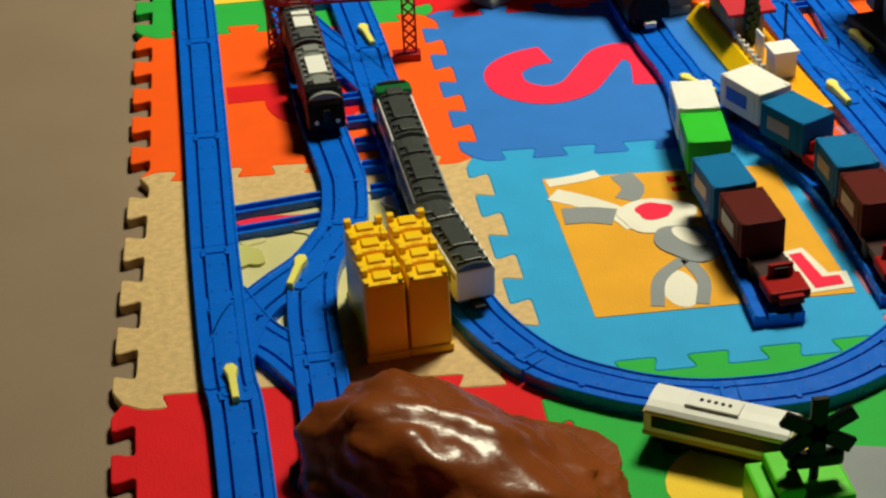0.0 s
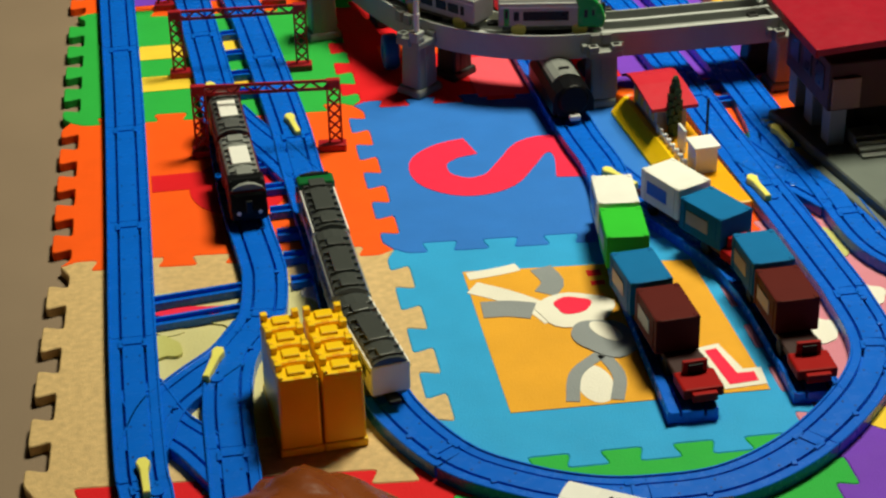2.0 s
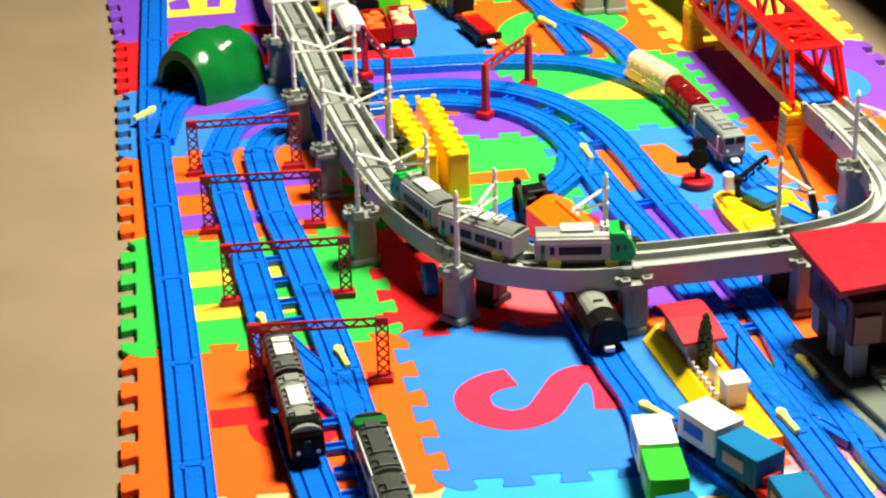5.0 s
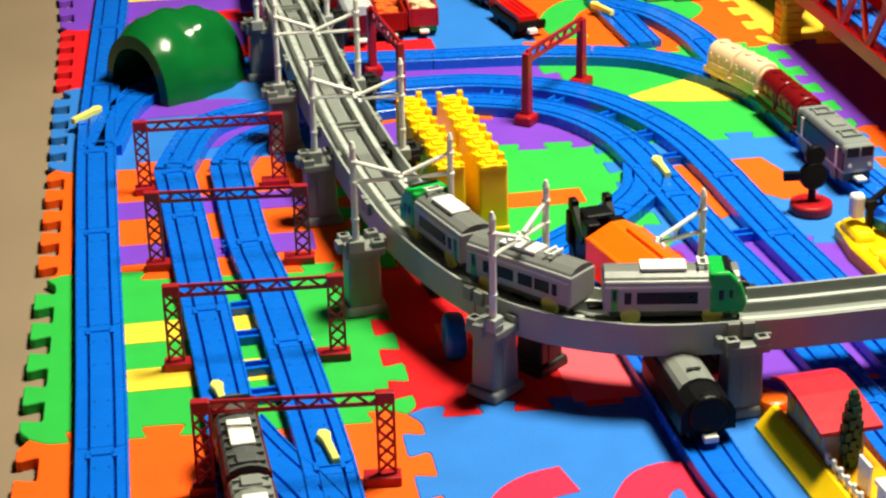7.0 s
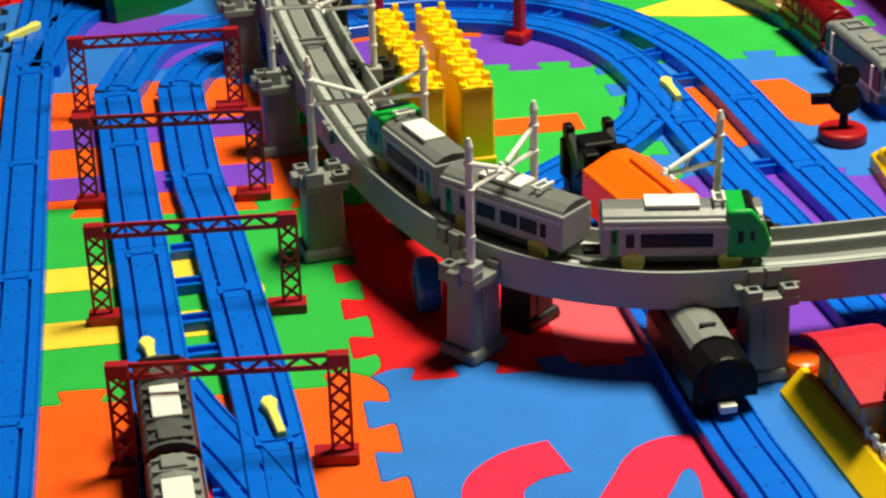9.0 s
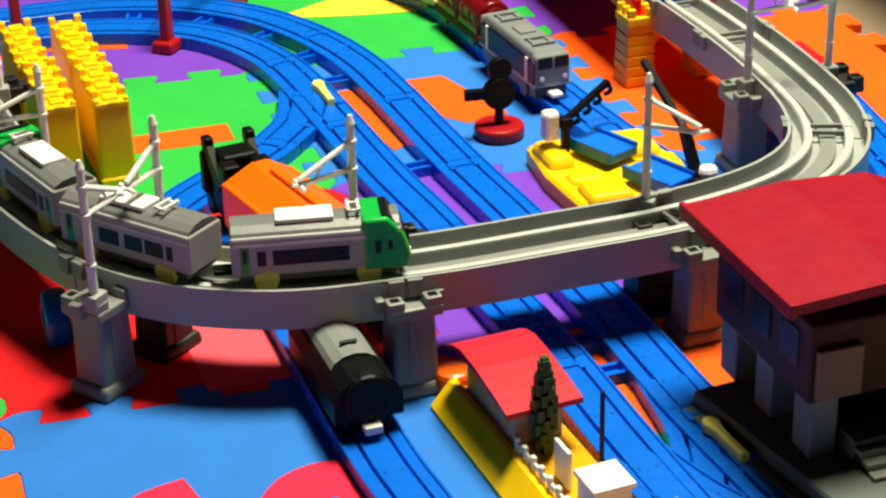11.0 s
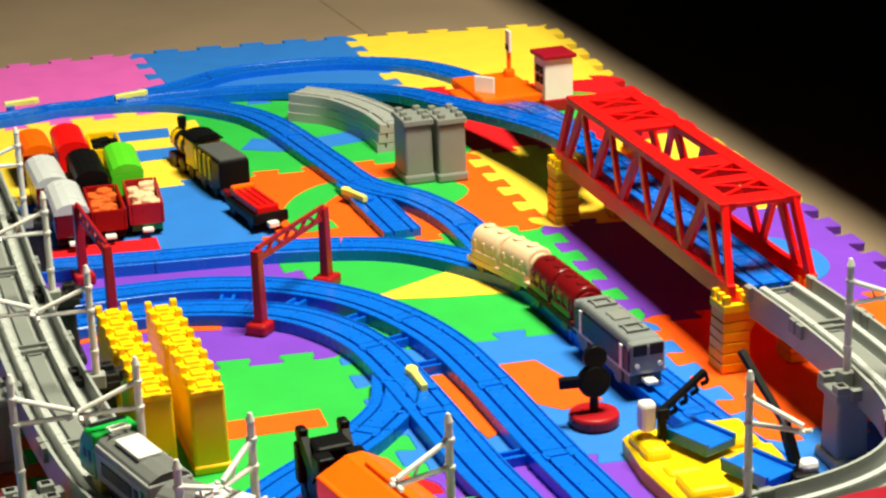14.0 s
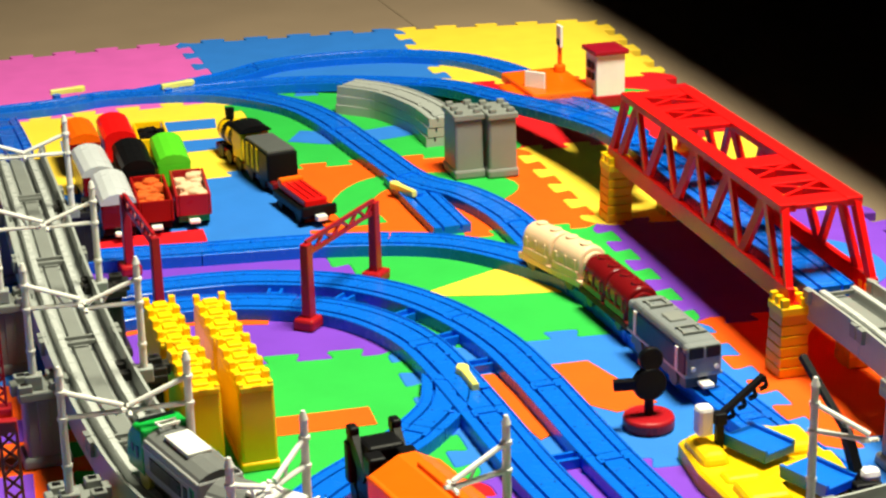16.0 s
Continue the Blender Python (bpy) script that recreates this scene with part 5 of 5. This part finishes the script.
part("crane_house", box((-0.036, 0.052, 0.043), (0.014, 0.014, 0.026), 0.004), WHITE, rf, "white crane cabin")
part("crane_house", box((0.060, -0.048, 0.024), (0.016, 0.014, 0.022), 0.005), WHITE, rf, "white crane cabin")
bm = bar((-0.025, 0.046, 0.020), (-0.025, 0.046, 0.050), 0.006)
box((-0.025, 0.046, 0.046), (0.010, 0.010, 0.010), 0.001, bm)
bar((-0.025, 0.046, 0.048), (0.018, 0.062, 0.070), 0.0050, 0.0045, bm)
for f in (0.25, 0.5, 0.75, 1.0):
    x, y, z = -0.025 + 0.043 * f, 0.046 + 0.016 * f, 0.048 + 0.022 * f
    bar((x, y, z), (x + 0.003, y, z - 0.009), 0.003, None, bm)
    bar((x + 0.003, y, z - 0.009), (x - 0.003, y, z - 0.011), 0.003, None, bm)
part("crane_arm", bm, BLACK, rf, "black crane arm")
bm = bar((0.052, -0.050, 0.020), (0.047, -0.030, 0.060), 0.008, 0.007)
bar((0.047, -0.030, 0.060), (0.036, 0.030, 0.098), 0.005, 0.005, bm)
box((0.055, -0.052, 0.020), (0.022, 0.016, 0.014), 0.002, bm)
part("crane_arm", bm, BLACK, rf, "black crane arm")

# ---- spare grey piers and stacked grey rails ----
for x, y in ((0.803, 1.712), (0.842, 1.705)):
    t = thing("spare_pier", pose(x, y, 0, 0, 0, 2), "spare grey plastic viaduct pier standing on the mat", "toy pier", "spare grey piers")
    part("column", box((0, 0, 0.040), (0.035, 0.052, 0.064), 0.003, taper=0.96), GREY, t)
    part("foot", box((0, 0, 0.006), (0.038, 0.056, 0.012), 0.003), GREY, t)
    part("cap", box((0, 0, 0.0755), (0.037, 0.056, 0.007), 0.001), GREY, t)
    for b in (-0.020, 0.0, 0.020):
        for a in (-0.011, 0.011):
            part("stud", box((a, b, 0.0810), (0.008, 0.008, 0.006), 0.0008), GREY, t)
for k in range(3):
    rail_line([(0.720 + 0.002 * k, 2.035, 0.0125 * k), (0.770, 1.985, 0.0125 * k), (0.800, 1.905, 0.0125 * k), (0.806 + 0.002 * k, 1.830, 0.0125 * k)], "grey plastic curved toy rail in a stack", mat=GREYL, piece=0.5, group="stacked grey rails")

# ---- halt with orange platform ----
ht = thing("halt_platform", pose(1.015, 1.985, 0, 0, 0, 4), "orange toy halt platform over the track with a white hut", "toy station")
part("platform", box((-0.020, 0.022, 0.0175), (0.088, 0.130, 0.014), 0.003), ORANGE, ht)
for s in (-1, 1):
    part("support", box((-0.020 + s * 0.034, 0.022, 0.0055), (0.014, 0.120, 0.011), 0.001), ORANGE, ht)
part("hut_base", box((0.040, -0.035, 0.009), (0.046, 0.046, 0.016), 0.002), RED2, ht, "dark red block under the hut")
part("ramp", box((-0.070, 0.020, 0.012), (0.022, 0.060, 0.012), 0.003), ORANGE, ht)
part("barrier", box((0, 0, 0), (0.030, 0.004, 0.022), 0.0008, None, Matrix.Translation((-0.048, -0.006, 0.035)) @ Matrix.Rotation(radians(-50), 4, "Z")), WHITE, ht, "white barrier board")
part("hut", box((0.040, -0.035, 0.044), (0.040, 0.040, 0.056), 0.001), WHITE, ht, "white hut")
part("hut_roof", box((0.040, -0.035, 0.075), (0.048, 0.050, 0.006), 0.0015), ROOF, ht, "red flat hut roof")
for a in (-0.008, 0.006):
    for b in (0.042, 0.056):
        part("window", box((0.0190, -0.035 + a, b), (0.003, 0.0085, 0.0095), 0.0004), BLACK, ht)
part("knob", cyl((0.012, 0.060, 0.029), 0.008, 0.012, n=16, bev=0.003), ORANGE, ht)
part("bell_post", cyl((0.012, 0.060, 0.045), 0.003, 0.050, n=10), ORANGE, ht)
notice = part("notice", box((0.012, 0.060, 0.074), (0.004, 0.016, 0.030), 0.001), WHITE, ht)
part("print_bar", box((0.0095, 0.060, 0.066), (0.001, 0.011, 0.008)), BLACK, notice)

# ---- parked engines and wagons on the blue mat ----
sl = thing("steam_engine", pose(0.567, 1.795, 0, 0, 0, 192), "black and yellow striped toy steam engine with tender on the mat", "toy train")
part("frame", box((0, 0.0, 0.010), (0.034, 0.200, 0.010), 0.002), REDD, sl)
part("boiler", cyl((0, -0.062, 0.030), 0.014, 0.075, "y", 20, bev=0.002), BLACK, sl)
for k in range(3):
    part("boiler_band", cyl((0, -0.088 + 0.024 * k, 0.030), 0.0147, 0.009, "y", 20), YELLOW, sl, "yellow boiler band")
part("chimney", cyl((0, -0.088, 0.050), 0.005, 0.016, n=14, r2=0.006), BLACK, sl)
part("dome", cyl((0, -0.062, 0.046), 0.005, 0.010, n=14, bev=0.002), YELLOW, sl)
part("cab", box((0, -0.016, 0.032), (0.036, 0.032, 0.034), 0.002), YELLOW, sl, "yellow cab")
part("cab_roof", profile_y(arch(0.040, 0.050, 0.058, 0.007), -0.036, 0.004), BLACK, sl)
part("tender", box((0, 0.050, 0.030), (0.038, 0.080, 0.034), 0.002), BLACK, sl)
for k in range(3):
    for s in (-1, 1):
        part("tender_stripe", box((s * 0.0192, 0.024 + 0.016 * k, 0.032), (0.001, 0.006, 0.028)), YELLOW, sl)
part("coal", box((0, 0.050, 0.048), (0.034, 0.074, 0.004), 0.001), GREYD, sl, "dark grey tender top")
for y in (-0.075, -0.045, -0.012, 0.030, 0.070):
    for s in (-1, 1):
        part("wheel", cyl((s * 0.016, y, 0.009), 0.009, 0.005, "x", 16), BLACK, sl)


def open_wagon(x, y, turn, label, body, frame_mat, load=None, load_mat=None, roof=None, L=0.098, group="parked toy wagons"):
    t = thing("toy_wagon", pose(x, y, 0, 0, 0, turn), label, "toy train", group)
    W = 0.038
    part("underframe", box((0, 0, 0.011), (W * 0.9, L * 0.95, 0.008), 0.001), frame_mat, t)
    if roof:
        part("body", box((0, 0, 0.029), (W, L, 0.028), 0.002), body, t)
        part("roof", profile_y(arch(W * 1.02, 0.042, 0.054, 0.010), -L / 2, L / 2), roof, t)
    else:
        for s in (-1, 1):
            part("side", box((s * (W / 2 - 0.001), 0, 0.027), (0.003, L, 0.024), 0.0008), body, t)
            part("end", box((0, s * (L / 2 - 0.001), 0.027), (W - 0.006, 0.003, 0.024), 0.0008), body, t)
        part("bed", box((0, 0, 0.018), (W - 0.005, L - 0.005, 0.004)), body, t)
        if load:
            random.seed(int(x * 1000))
            for k in range(24):
                bm = box((0, 0, 0), (0.013, 0.013, 0.010), 0.002, None, Matrix.Translation((random.uniform(-0.012, 0.012), random.uniform(-L * 0.4, L * 0.4), random.uniform(0.024, 0.034))) @ Matrix.Rotation(random.uniform(0, 3), 4, "Z"))
                part("load_lump", bm, load_mat, t)
    for y in (-L * 0.3, L * 0.3):
        for s in (-1, 1):
            part("wheel", cyl((s * 0.015, y, 0.0085), 0.0085, 0.005, "x", 14), BLACK, t)
    part("coupler", box((0, -L / 2 - 0.004, 0.010), (0.012, 0.010, 0.004), 0.001), WHITE, t, "white coupler")
    return t


SILVERROOF = plastic("roof_silver", (0.56, 0.58, 0.62), 0.3)
open_wagon(0.386, 1.635, 2, "dark red toy coach with a silver-grey roof on the mat", REDD, BLACK, roof=SILVERROOF)
open_wagon(0.372, 1.745, 4, "dark red toy coach with a silver-grey roof on the mat", REDD, BLACK, roof=SILVERROOF)
open_wagon(0.428, 1.645, 0, "red toy open wagon with an orange load", RED3, BLACK, load=True, load_mat=plastic("load_orange", (0.70, 0.12, 0.02), 0.5))
open_wagon(0.472, 1.655, -2, "red toy open wagon with pale load on a green frame", RED2, GREEN, load=True, load_mat=CREAM)
open_wagon(0.419, 1.755, 2, "black toy covered wagon on the mat", BLACK, BLACK, roof=BLACK)
open_wagon(0.462, 1.765, 0, "lime green toy covered wagon on the mat", LIME, BLACK, roof=LIME)
open_wagon(0.366, 1.875, 4, "dark red toy wagon with an orange top", REDD, BLACK, roof=ORANGE, L=0.08)
open_wagon(0.409, 1.880, 2, "red toy tank wagon with a rounded top", RED, BLACK, roof=RED, L=0.09)
open_wagon(0.451, 1.880, 0, "yellow toy open wagon with a dark load", YELLOW, BLACK, load=True, load_mat=BLACK, L=0.08)
fw = thing("toy_flat_wagon", pose(0.594, 1.622, 0, 0, 0, 12), "low black toy flat wagon with a red and orange load", "toy train", "engine and wagon")
part("frame", box((0, 0, 0.014), (0.038, 0.094, 0.010), 0.002), BLACK, fw)
part("bumper", box((0, -0.047, 0.017), (0.042, 0.006, 0.012), 0.002), BLACK, fw)
part("load", box((0, -0.004, 0.024), (0.027, 0.074, 0.010), 0.002), RED, fw, "red load block")
part("load_end", box((0, 0.036, 0.027), (0.028, 0.010, 0.012), 0.002), ORANGE, fw, "orange end block")
for q in (-0.008, 0.0, 0.008):
    part("plank_ridge", box((q, -0.004, 0.0294), (0.002, 0.070, 0.0012)), RED3, fw)
for y in (-0.028, 0.028):
    for e in (-1, 1):
        part("wheel", cyl((e * 0.015, y, 0.0085), 0.0085, 0.005, "x", 14), BLACK, fw)
part("coupler", box((0, -0.054, 0.011), (0.012, 0.010, 0.006), 0.001), WHITE, fw, "white coupler")
